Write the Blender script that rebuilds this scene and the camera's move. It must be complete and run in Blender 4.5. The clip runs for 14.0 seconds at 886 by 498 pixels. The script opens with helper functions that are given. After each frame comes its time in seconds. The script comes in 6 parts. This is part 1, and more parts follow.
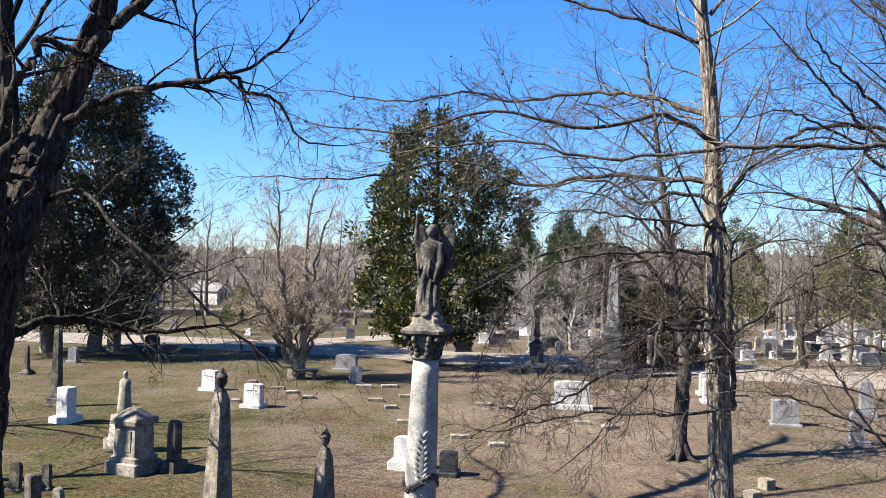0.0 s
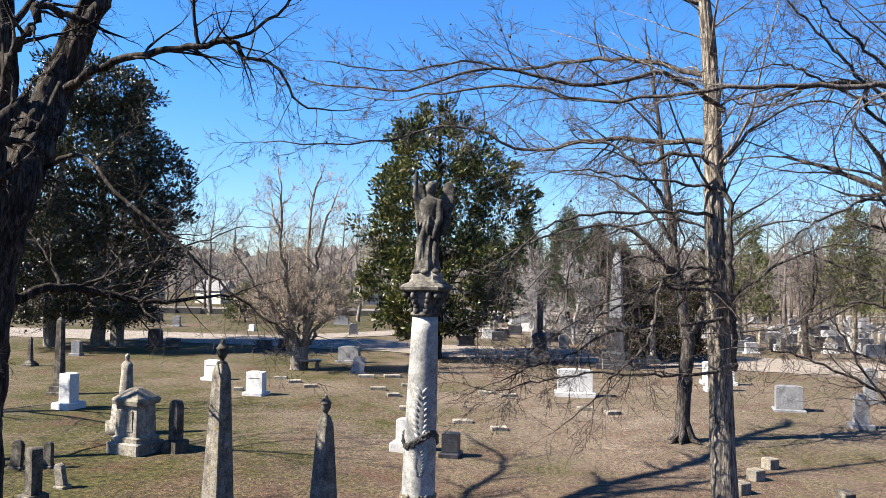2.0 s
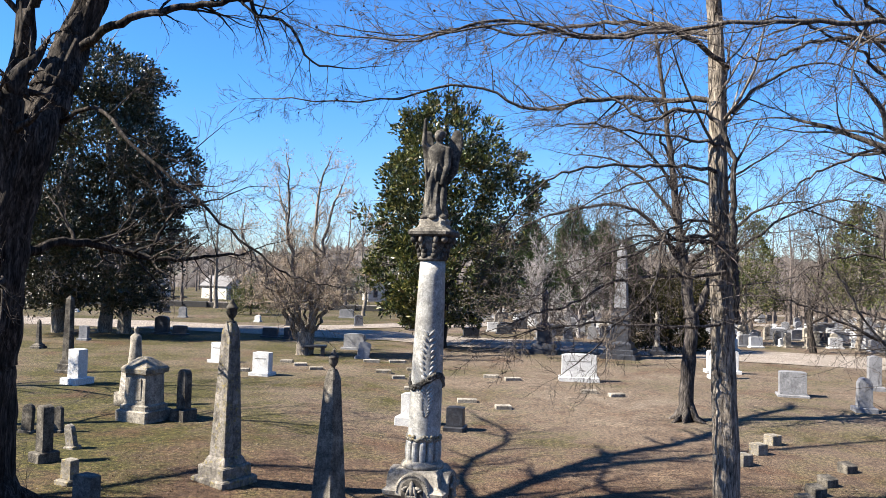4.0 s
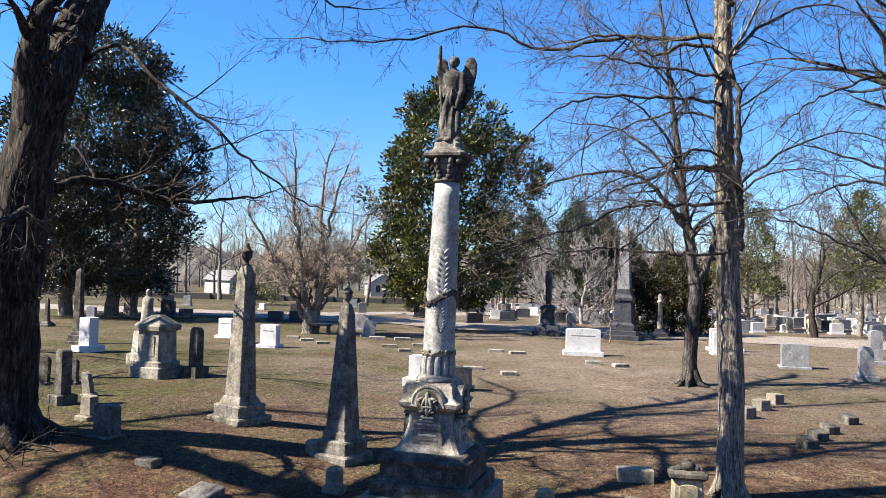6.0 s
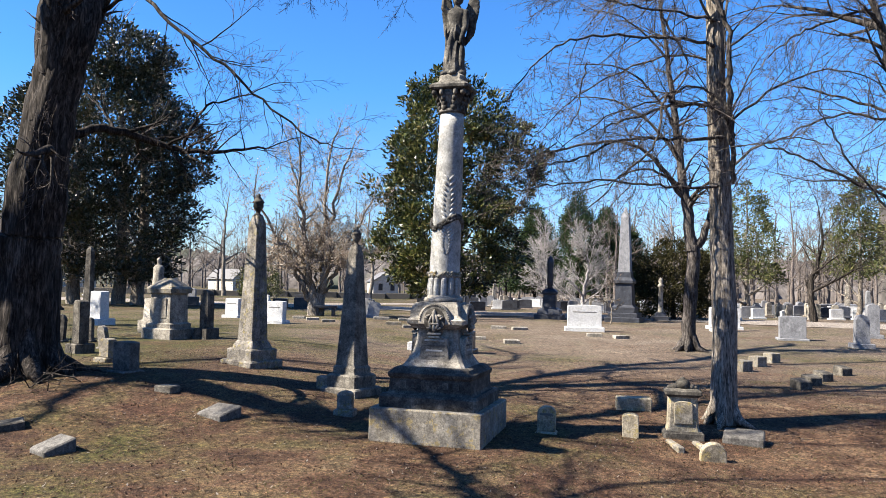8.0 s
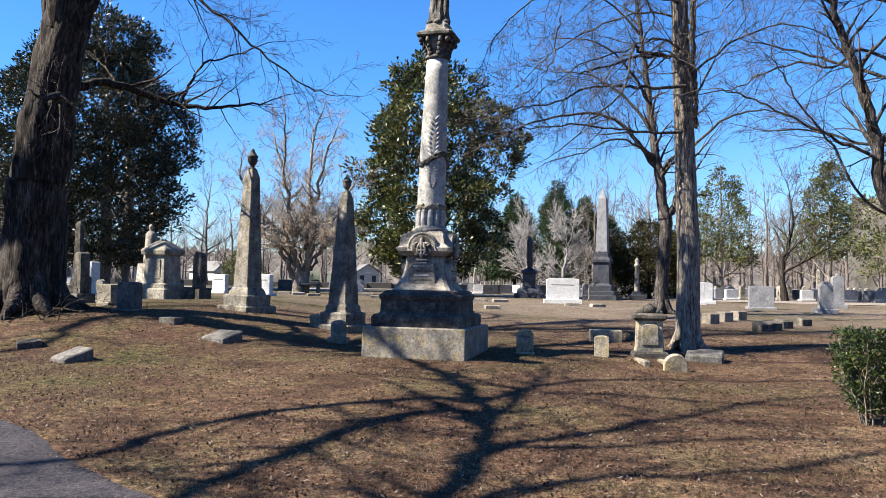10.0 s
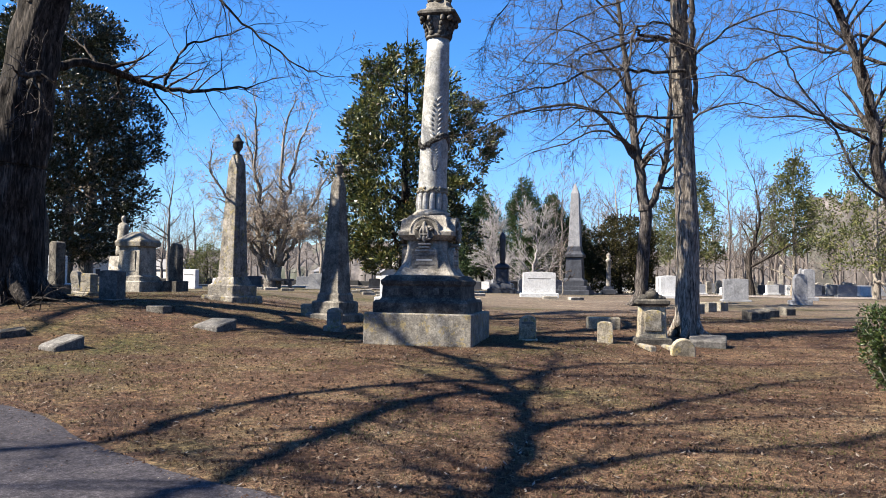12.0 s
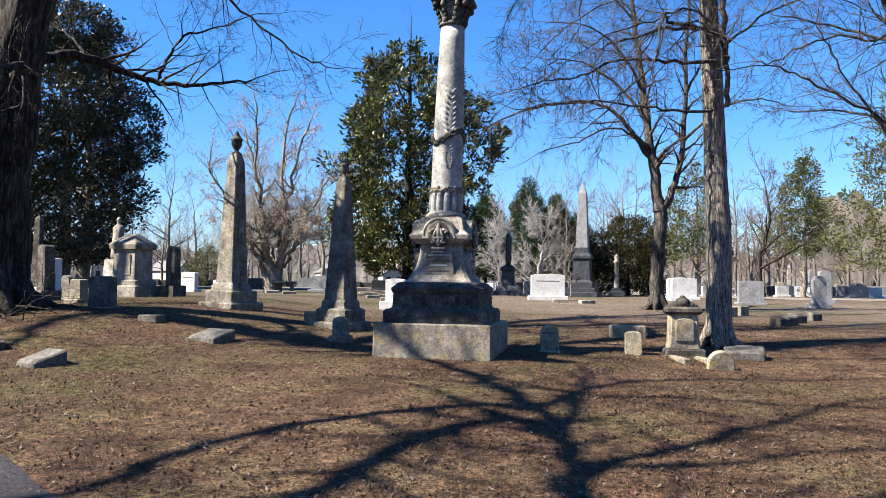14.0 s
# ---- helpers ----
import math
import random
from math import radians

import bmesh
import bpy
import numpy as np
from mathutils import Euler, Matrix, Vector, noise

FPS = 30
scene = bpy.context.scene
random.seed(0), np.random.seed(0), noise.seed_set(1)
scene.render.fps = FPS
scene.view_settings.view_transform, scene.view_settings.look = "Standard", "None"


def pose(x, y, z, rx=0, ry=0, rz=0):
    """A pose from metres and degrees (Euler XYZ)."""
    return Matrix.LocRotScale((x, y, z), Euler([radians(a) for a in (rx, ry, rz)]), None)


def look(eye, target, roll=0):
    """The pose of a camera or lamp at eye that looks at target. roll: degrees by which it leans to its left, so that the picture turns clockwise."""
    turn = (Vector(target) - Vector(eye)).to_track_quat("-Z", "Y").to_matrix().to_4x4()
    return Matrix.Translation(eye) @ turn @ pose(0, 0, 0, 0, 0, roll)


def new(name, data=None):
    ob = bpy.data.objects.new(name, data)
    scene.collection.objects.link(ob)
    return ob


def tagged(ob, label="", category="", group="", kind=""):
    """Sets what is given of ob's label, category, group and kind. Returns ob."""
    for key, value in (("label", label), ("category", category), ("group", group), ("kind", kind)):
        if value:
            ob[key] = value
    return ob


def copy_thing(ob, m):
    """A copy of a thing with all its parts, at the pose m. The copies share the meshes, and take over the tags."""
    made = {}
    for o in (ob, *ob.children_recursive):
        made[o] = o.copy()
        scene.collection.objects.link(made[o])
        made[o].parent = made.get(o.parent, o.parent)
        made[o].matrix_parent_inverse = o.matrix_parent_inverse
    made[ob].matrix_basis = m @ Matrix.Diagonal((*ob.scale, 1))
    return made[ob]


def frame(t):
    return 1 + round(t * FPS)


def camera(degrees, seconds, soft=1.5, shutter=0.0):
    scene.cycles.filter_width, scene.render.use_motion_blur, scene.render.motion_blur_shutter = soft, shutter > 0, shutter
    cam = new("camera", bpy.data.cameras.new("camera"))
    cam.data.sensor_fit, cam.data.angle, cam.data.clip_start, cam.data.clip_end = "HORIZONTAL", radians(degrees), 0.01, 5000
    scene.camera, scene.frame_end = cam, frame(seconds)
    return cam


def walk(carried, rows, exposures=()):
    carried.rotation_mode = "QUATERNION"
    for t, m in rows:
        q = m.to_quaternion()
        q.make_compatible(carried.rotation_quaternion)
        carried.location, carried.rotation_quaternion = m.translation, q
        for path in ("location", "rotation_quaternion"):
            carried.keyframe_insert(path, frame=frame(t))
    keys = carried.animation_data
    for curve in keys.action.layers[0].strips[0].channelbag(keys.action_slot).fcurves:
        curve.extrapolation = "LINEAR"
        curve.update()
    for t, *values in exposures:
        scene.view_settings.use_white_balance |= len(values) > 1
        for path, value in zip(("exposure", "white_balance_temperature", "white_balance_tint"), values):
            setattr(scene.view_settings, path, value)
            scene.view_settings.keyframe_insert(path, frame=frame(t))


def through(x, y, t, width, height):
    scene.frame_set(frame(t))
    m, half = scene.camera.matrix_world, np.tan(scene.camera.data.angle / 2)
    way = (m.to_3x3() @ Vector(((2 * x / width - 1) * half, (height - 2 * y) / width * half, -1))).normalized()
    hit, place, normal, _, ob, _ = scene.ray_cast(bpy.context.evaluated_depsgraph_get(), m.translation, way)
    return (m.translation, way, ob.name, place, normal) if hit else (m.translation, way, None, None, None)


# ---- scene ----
cam = camera(59.0, 14.0, soft=0.7)
PATH = [
    (0, (0.219, -0.202, 5.99), (0.163, 1.796, 6.048), 1.0),
    (0.5, (0.273, -0.128, 5.902), (0.212, 1.87, 5.957), 0.9),
    (1, (0.308, -0.09, 5.718), (0.245, 1.908, 5.777), 1.0),
    (1.5, (0.317, -0.074, 5.531), (0.252, 1.924, 5.593), 0.8),
    (2, (0.289, -0.151, 5.345), (0.224, 1.847, 5.41), 0.8),
    (2.5, (0.294, -0.253, 5.1), (0.224, 1.745, 5.173), 1.3),
    (3, (0.343, -0.267, 4.918), (0.267, 1.731, 4.99), 1.1),
    (5.3, (0.164, -0.489, 3.797), (0.081, 1.508, 3.869), 1.8),
    (5.5, (0.159, -0.511, 3.656), (0.076, 1.485, 3.73), 1.7),
    (6, (0.128, -0.672, 3.338), (0.046, 1.325, 3.415), 1.5),
    (6.5, (0.077, -0.843, 3.011), (-0.005, 1.153, 3.093), 1.4),
    (7, (0.054, -0.981, 2.684), (-0.03, 1.015, 2.774), 1.2),
    (7.5, (0.116, -1.081, 2.39), (0.029, 0.915, 2.481), 1.2),
    (9.8, (0.127, -2.081, 1.132), (0.055, -0.084, 1.215), 1.2),
    (10, (0.085, -2.199, 1.015), (0.048, -0.202, 1.101), 1.0),
    (10.5, (-0.038, -2.335, 0.824), (0.004, -0.338, 0.912), 1.2),
    (11, (-0.188, -2.221, 0.731), (-0.132, -0.224, 0.818), 0.9),
    (11.5, (-0.352, -2.06, 0.719), (-0.295, -0.063, 0.807), 0.8),
    (12, (-0.566, -1.866, 0.783), (-0.506, 0.131, 0.868), 0.8),
    (12.5, (-0.654, -1.612, 0.842), (-0.592, 0.385, 0.925), 0.9),
    (13, (-0.718, -1.352, 0.876), (-0.655, 0.646, 0.958), 0.9),
    (13.5, (-0.735, -1.078, 0.876), (-0.679, 0.919, 0.961), 0.7),
    (14, (-0.749, -0.892, 0.882), (-0.692, 1.105, 0.968), 0.7),
]
walk(cam, [(t, look(eye, target, roll)) for t, eye, target, roll in PATH])

# ---- light ----
SUN_AZ, SUN_EL = radians(255), radians(44)
TO_SUN = Vector((math.sin(SUN_AZ) * math.cos(SUN_EL), math.cos(SUN_AZ) * math.cos(SUN_EL), math.sin(SUN_EL)))
world = bpy.data.worlds.new("sky")
scene.world = world
world.use_nodes = True
wn = world.node_tree.nodes
sky = wn.new("ShaderNodeTexSky")
sky.sky_type, sky.sun_disc = "NISHITA", False
sky.sun_elevation, sky.sun_rotation = SUN_EL, SUN_AZ
sky.air_density, sky.dust_density, sky.ozone_density = 1.0, 0.0, 1.6
wn["Background"].inputs["Strength"].default_value = 0.05
rich = wn.new("ShaderNodeHueSaturation")
rich.inputs["Saturation"].default_value = 1.12
world.node_tree.links.new(sky.outputs["Color"], rich.inputs["Color"])
tint = wn.new("ShaderNodeMix")
tint.data_type, tint.blend_type = "RGBA", "MULTIPLY"
aim = wn.new("ShaderNodeTexCoord")
height = wn.new("ShaderNodeSeparateXYZ")
world.node_tree.links.new(aim.outputs["Generated"], height.inputs[0])
clear = wn.new("ShaderNodeMapRange")
clear.inputs["From Min"].default_value, clear.inputs["From Max"].default_value = 0.0, 0.24
clear.inputs["To Min"].default_value, clear.inputs["To Max"].default_value = 0.0, 1.0
world.node_tree.links.new(height.outputs["Z"], clear.inputs["Value"])
tint.inputs["Factor"].default_value = 1.0
haze = wn.new("ShaderNodeMix")
haze.data_type = "RGBA"
haze.inputs["A"].default_value, haze.inputs["B"].default_value = (0.64, 0.74, 0.98, 1), (0.43, 0.83, 1.27, 1)
world.node_tree.links.new(clear.outputs["Result"], haze.inputs["Factor"])
world.node_tree.links.new(haze.outputs["Result"], tint.inputs["B"])
world.node_tree.links.new(rich.outputs["Color"], tint.inputs["A"])
world.node_tree.links.new(tint.outputs["Result"], wn["Background"].inputs["Color"])
sun_data = bpy.data.lights.new("sun", "SUN")
sun_data.energy, sun_data.angle, sun_data.color = 5.0, radians(0.5), (1.0, 0.93, 0.82)
sun = new("sun", sun_data)
sun.matrix_world = look(TO_SUN * 50, (0, 0, 0))
scene.view_settings.exposure = 1.95


# ---- materials ----
def node_mat(name):
    m = bpy.data.materials.new(name)
    m.use_nodes = True
    return m, m.node_tree.nodes, m.node_tree.links, m.node_tree.nodes["Principled BSDF"]


def coords(nodes, links, scale=(1, 1, 1)):
    tc = nodes.new("ShaderNodeTexCoord")
    info = nodes.new("ShaderNodeObjectInfo")
    mul = nodes.new("ShaderNodeMath")
    mul.operation = "MULTIPLY"
    mul.inputs[1].default_value = 37.0
    links.new(info.outputs["Random"], mul.inputs[0])
    add = nodes.new("ShaderNodeVectorMath")
    links.new(tc.outputs["Object"], add.inputs[0])
    links.new(mul.outputs[0], add.inputs[1])
    mp = nodes.new("ShaderNodeMapping")
    mp.inputs["Scale"].default_value = scale
    links.new(add.outputs[0], mp.inputs["Vector"])
    return mp.outputs[0]


def noise_of(nodes, links, vec, scale, detail=4.0, rough=0.6):
    n = nodes.new("ShaderNodeTexNoise")
    n.inputs["Scale"].default_value, n.inputs["Detail"].default_value, n.inputs["Roughness"].default_value = scale, detail, rough
    links.new(vec, n.inputs["Vector"])
    return n.outputs["Fac"]


def ramp_of(nodes, links, fac, stops):
    r = nodes.new("ShaderNodeValToRGB")
    el = r.color_ramp.elements
    while len(el) < len(stops):
        el.new(0.5)
    for e, (pos, col) in zip(el, stops):
        e.position, e.color = pos, (*col, 1)
    links.new(fac, r.inputs["Fac"])
    return r.outputs["Color"]


def mixed(nodes, links, fac, a, b, mode="MIX"):
    m = nodes.new("ShaderNodeMix")
    m.data_type, m.blend_type = "RGBA", mode
    for sock, v in ((m.inputs["Factor"], fac), (m.inputs["A"], a), (m.inputs["B"], b)):
        if isinstance(v, (int, float)):
            sock.default_value = v
        elif isinstance(v, tuple):
            sock.default_value = (*v, 1)
        else:
            links.new(v, sock)
    return m.outputs["Result"]


def band(nodes, links, fac, lo, hi):
    m = nodes.new("ShaderNodeMapRange")
    m.inputs["From Min"].default_value, m.inputs["From Max"].default_value = lo, hi
    links.new(fac, m.inputs["Value"])
    return m.outputs["Result"]


def bump_to(nodes, links, bsdf, fac, strength, dist):
    b = nodes.new("ShaderNodeBump")
    b.inputs["Strength"].default_value, b.inputs["Distance"].default_value = strength, dist
    links.new(fac, b.inputs["Height"])
    links.new(b.outputs["Normal"], bsdf.inputs["Normal"])


def stone(name, light, mid, dark, stain, rough=0.85, amount=0.5, streak=0.5, lichen=None):
    """Weathered stone: broad mottling, run-down streaks, soot patches, pits, fine grain, lichen spots."""
    m, n, l, b = node_mat(name)
    v = coords(n, l)
    broad = noise_of(n, l, v, 3.0, 7, 0.72)
    grain = noise_of(n, l, v, 48, 4, 0.8)
    speck = noise_of(n, l, v, 19, 5, 0.8)
    col = ramp_of(n, l, broad, [(0.34, dark), (0.48, mid), (0.62, light)])
    run = noise_of(n, l, coords(n, l, (9, 9, 0.7)), 1.0, 5, 0.65)
    col = mixed(n, l, band(n, l, run, 0.48, 0.48 + 0.3 / max(streak, 0.05)), col, stain)
    patch = noise_of(n, l, v, 4.5, 7, 0.8)
    col = mixed(n, l, band(n, l, patch, 0.68 - 0.25 * amount, 0.76), col, stain)
    if lichen:
        spots = noise_of(n, l, v, 8.0, 6, 0.75)
        col = mixed(n, l, band(n, l, spots, 0.54, 0.62), col, lichen)
    col = mixed(n, l, 0.3 + 0.4 * amount, col, ramp_of(n, l, speck, [(0.36, (0.12, 0.12, 0.12)), (0.5, (0.5, 0.5, 0.5)), (0.64, (0.85, 0.85, 0.84))]), "OVERLAY")
    col = mixed(n, l, 0.45, col, ramp_of(n, l, grain, [(0.32, (0.22, 0.22, 0.22)), (0.68, (0.8, 0.8, 0.8))]), "OVERLAY")
    l.new(col, b.inputs["Base Color"])
    b.inputs["Roughness"].default_value = rough
    b.inputs["Specular IOR Level"].default_value = 0.3 if rough < 0.5 else 0.14
    bump_to(n, l, b, noise_of(n, l, v, 13, 2, 0.5), 0.35, 0.012)
    return m


MARBLE = stone("weathered_marble", (0.333, 0.324, 0.3), (0.271, 0.262, 0.238), (0.19, 0.181, 0.162), (0.0762, 0.0717, 0.0622), 0.7, 0.35, 0.4)
GREY_STONE = stone("grey_monument_stone", (0.311, 0.278, 0.228), (0.194, 0.174, 0.143), (0.0938, 0.083, 0.0686), (0.029, 0.0261, 0.0223), 0.85, 0.45, 0.5)
OLD_STONE = stone("stained_old_stone", (0.132, 0.117, 0.095), (0.0584, 0.0522, 0.0435), (0.025, 0.0226, 0.0195), (0.0109, 0.0101, 0.00934), 0.88, 0.45, 0.5)
# Grey stone whose dark tones carry the tree shade on one obelisk.
SHADED_STONE = stone("shaded_grey_stone", (0.202, 0.181, 0.148), (0.117, 0.104, 0.0862), (0.0553, 0.049, 0.0414), (0.0192, 0.0171, 0.0148), 0.88, 0.5, 0.6)
LICHEN_STONE = stone("lichened_stone", (0.224, 0.201, 0.171), (0.141, 0.127, 0.108), (0.06, 0.0536, 0.0467), (0.0188, 0.017, 0.0156), 0.9, 0.6, 0.7, (0.171, 0.139, 0.0624))
# Yellowed lichened stone, with sunlight brightened into its colour.
SUNLIT_TAN_STONE = stone("sunlit_yellowed_stone", (0.37, 0.32, 0.235), (0.26, 0.222, 0.16), (0.115, 0.098, 0.072), (0.033, 0.029, 0.023), 0.9, 0.5, 0.55, (0.27, 0.212, 0.095))
SPOTTED_STONE = stone("lichen_spotted_stone", (0.234, 0.212, 0.174), (0.159, 0.142, 0.117), (0.0822, 0.0733, 0.0601), (0.0316, 0.0285, 0.024), 0.9, 0.3, 0.4, (0.227, 0.177, 0.0885))
STATUE_STONE = stone("blackened_statue_stone", (0.166, 0.15, 0.126), (0.0584, 0.0535, 0.0462), (0.0204, 0.019, 0.0166), (0.00874, 0.00828, 0.00775), 0.85, 0.6, 0.8)
WHITE_STONE = stone("white_marble_headstone", (0.486, 0.48, 0.466), (0.439, 0.433, 0.42), (0.367, 0.361, 0.348), (0.263, 0.256, 0.242), 0.6, 0.1, 0.2)
PALE_STONE = stone("pale_grey_granite", (0.204, 0.204, 0.209), (0.16, 0.16, 0.166), (0.117, 0.117, 0.122), (0.0632, 0.0632, 0.0657), 0.6, 0.2, 0.25)
DARK_GRANITE = stone("dark_granite", (0.0438, 0.0462, 0.0535), (0.0292, 0.0306, 0.0365), (0.017, 0.018, 0.0209), (0.00973, 0.00973, 0.0112), 0.4, 0.3, 0.3)
MARKER_STONE = stone("grey_slab_stone", (0.141, 0.131, 0.117), (0.0927, 0.0851, 0.076), (0.0486, 0.0448, 0.0404), (0.0243, 0.0233, 0.0223), 0.85, 0.5, 0.4)
LICHEN_WREATH = stone("lichened_carving", (0.243, 0.223, 0.185), (0.17, 0.156, 0.122), (0.0973, 0.0874, 0.0632), (0.0486, 0.0438, 0.034), 0.95, 0.3, 0.2, (0.204, 0.136, 0.034))


def bark(name, light, mid, dark, scale=1.0, moss=None):
    m, n, l, b = node_mat(name)
    ridge = noise_of(n, l, coords(n, l, (9 * scale, 9 * scale, 1.6 * scale)), 1.6, 6, 0.7)
    broad = noise_of(n, l, coords(n, l, (1, 1, 0.5)), 1.3, 4, 0.6)
    col = ramp_of(n, l, ridge, [(0.38, dark), (0.5, mid), (0.62, light)])
    col = mixed(n, l, 0.3, col, ramp_of(n, l, broad, [(0.35, dark), (0.65, light)]))
    furrow = noise_of(n, l, coords(n, l, (44 * scale, 44 * scale, 5.5 * scale)), 1.0, 4, 0.7)
    col = mixed(n, l, 0.85, col, ramp_of(n, l, furrow, [(0.38, (0.1, 0.09, 0.08)), (0.5, (0.5, 0.5, 0.5)), (0.62, (0.86, 0.85, 0.83))]), "OVERLAY")
    if moss:
        col = mixed(n, l, band(n, l, broad, 0.58, 0.72), col, moss)
    l.new(col, b.inputs["Base Color"])
    b.inputs["Roughness"].default_value = 0.92
    b.inputs["Specular IOR Level"].default_value = 0.08
    bump_to(n, l, b, noise_of(n, l, coords(n, l, (9 * scale, 9 * scale, 1.6 * scale)), 1.6, 2, 0.5), 0.6, 0.05)
    return m


BARK = bark("furrowed_grey_bark", (0.29, 0.252, 0.208), (0.172, 0.147, 0.12), (0.046, 0.039, 0.033), 1.3)
BARK_DARK = bark("dark_rough_bark", (0.0732, 0.0615, 0.0527), (0.019, 0.0162, 0.014), (0.0051, 0.0046, 0.00411), 0.8)
BARK_BROWN = bark("brown_grey_bark", (0.118, 0.104, 0.0941), (0.0564, 0.0486, 0.043), (0.0156, 0.0136, 0.0121), 1.2)
BARK_PALE = bark("pale_smooth_bark", (0.326, 0.279, 0.231), (0.211, 0.17, 0.136), (0.0748, 0.0578, 0.0442))
TWIG = bark("brown_grey_twigs", (0.145, 0.121, 0.107), (0.0615, 0.0515, 0.0453), (0.0255, 0.022, 0.0202))
# Far twigs: distance haze put into the colour, paler and flatter than near twigs.
TWIG_HAZED = bark("hazed_winter_twigs", (0.162, 0.138, 0.122), (0.122, 0.103, 0.0911), (0.083, 0.0687, 0.0615))
TWIG_PINK = bark("pinkish_winter_twigs", (0.303, 0.29, 0.285), (0.241, 0.223, 0.219), (0.166, 0.155, 0.153))


def foliage(name, stops, rough=0.4, through=0.15):
    m, n, l, b = node_mat(name)
    g = n.new("ShaderNodeNewGeometry")
    col = ramp_of(n, l, g.outputs["Random Per Island"], stops)
    l.new(col, b.inputs["Base Color"])
    b.inputs["Roughness"].default_value = rough
    b.inputs["Specular IOR Level"].default_value = 0.4 if rough < 0.5 else 0.1
    t = n.new("ShaderNodeBsdfTranslucent")
    l.new(col, t.inputs["Color"])
    mx = n.new("ShaderNodeMixShader")
    mx.inputs[0].default_value = through
    l.new(b.outputs[0], mx.inputs[1])
    l.new(t.outputs[0], mx.inputs[2])
    l.new(mx.outputs[0], n["Material Output"].inputs["Surface"])
    return m


LEAF_MAGNOLIA = foliage("glossy_magnolia_leaves", [(0.0, (0.00926, 0.015, 0.00462)), (0.4, (0.0231, 0.0347, 0.00926)), (0.65, (0.0636, 0.0751, 0.0173)), (0.9, (0.156, 0.145, 0.0433)), (1.0, (0.0926, 0.052, 0.0202))], 0.33)
LEAF_DARK = foliage("dark_evergreen_leaves", [(0.0, (0.00816, 0.0122, 0.00544)), (0.5, (0.015, 0.0204, 0.00816)), (0.85, (0.0407, 0.0442, 0.0178)), (1.0, (0.0953, 0.0646, 0.0374))], 0.33, 0.08)
LEAF_YEW = foliage("dull_olive_yew_sprays", [(0.0, (0.0128, 0.0138, 0.00532)), (0.5, (0.0277, 0.0266, 0.00958)), (1.0, (0.0585, 0.0479, 0.0181))], 0.85, 0.05)
LEAF_PINE = foliage("blue_green_needles", [(0.0, (0.0242, 0.0402, 0.0178)), (0.5, (0.0402, 0.0685, 0.0282)), (1.0, (0.0806, 0.101, 0.0364))], 0.6)
LEAF_CEDAR = foliage("olive_cedar_sprays", [(0.0, (0.0422, 0.0515, 0.0187)), (0.5, (0.0796, 0.089, 0.0328)), (1.0, (0.141, 0.131, 0.0561))], 0.6)
LEAF_HEDGE = foliage("small_shrub_leaves", [(0.0, (0.0129, 0.0233, 0.00517)), (0.5, (0.0258, 0.0439, 0.00927)), (0.9, (0.0517, 0.0672, 0.0155)), (1.0, (0.103, 0.0672, 0.0258))], 0.4)
BUDS = foliage("pale_pink_buds", [(0.0, (0.218, 0.161, 0.109)), (0.5, (0.336, 0.27, 0.204)), (1.0, (0.438, 0.372, 0.306))], 0.7)
LITTER = foliage("fallen_leaves", [(0.0, (0.0144, 0.00836, 0.00669)), (0.45, (0.0505, 0.0258, 0.0167)), (0.75, (0.101, 0.0608, 0.0376)), (0.92, (0.144, 0.11, 0.0794)), (1.0, (0.202, 0.182, 0.158))], 0.8, 0.05)
THATCH = foliage("dry_grass_blades", [(0.0, (0.034, 0.0205, 0.012)), (0.35, (0.058, 0.036, 0.021)), (0.65, (0.098, 0.068, 0.043)), (0.88, (0.16, 0.12, 0.08)), (1.0, (0.05, 0.048, 0.016))], 0.8, 0.1)
GREEN_GRASS = foliage("green_grass_blades", [(0.0, (0.0325, 0.0434, 0.00882)), (0.6, (0.0579, 0.0651, 0.0181)), (1.0, (0.101, 0.0866, 0.0362))], 0.7, 0.15)
GUMBALL = foliage("dark_seed_balls", [(0.0, (0.0155, 0.0103, 0.00724)), (1.0, (0.0388, 0.0258, 0.0181))], 0.9, 0.0)


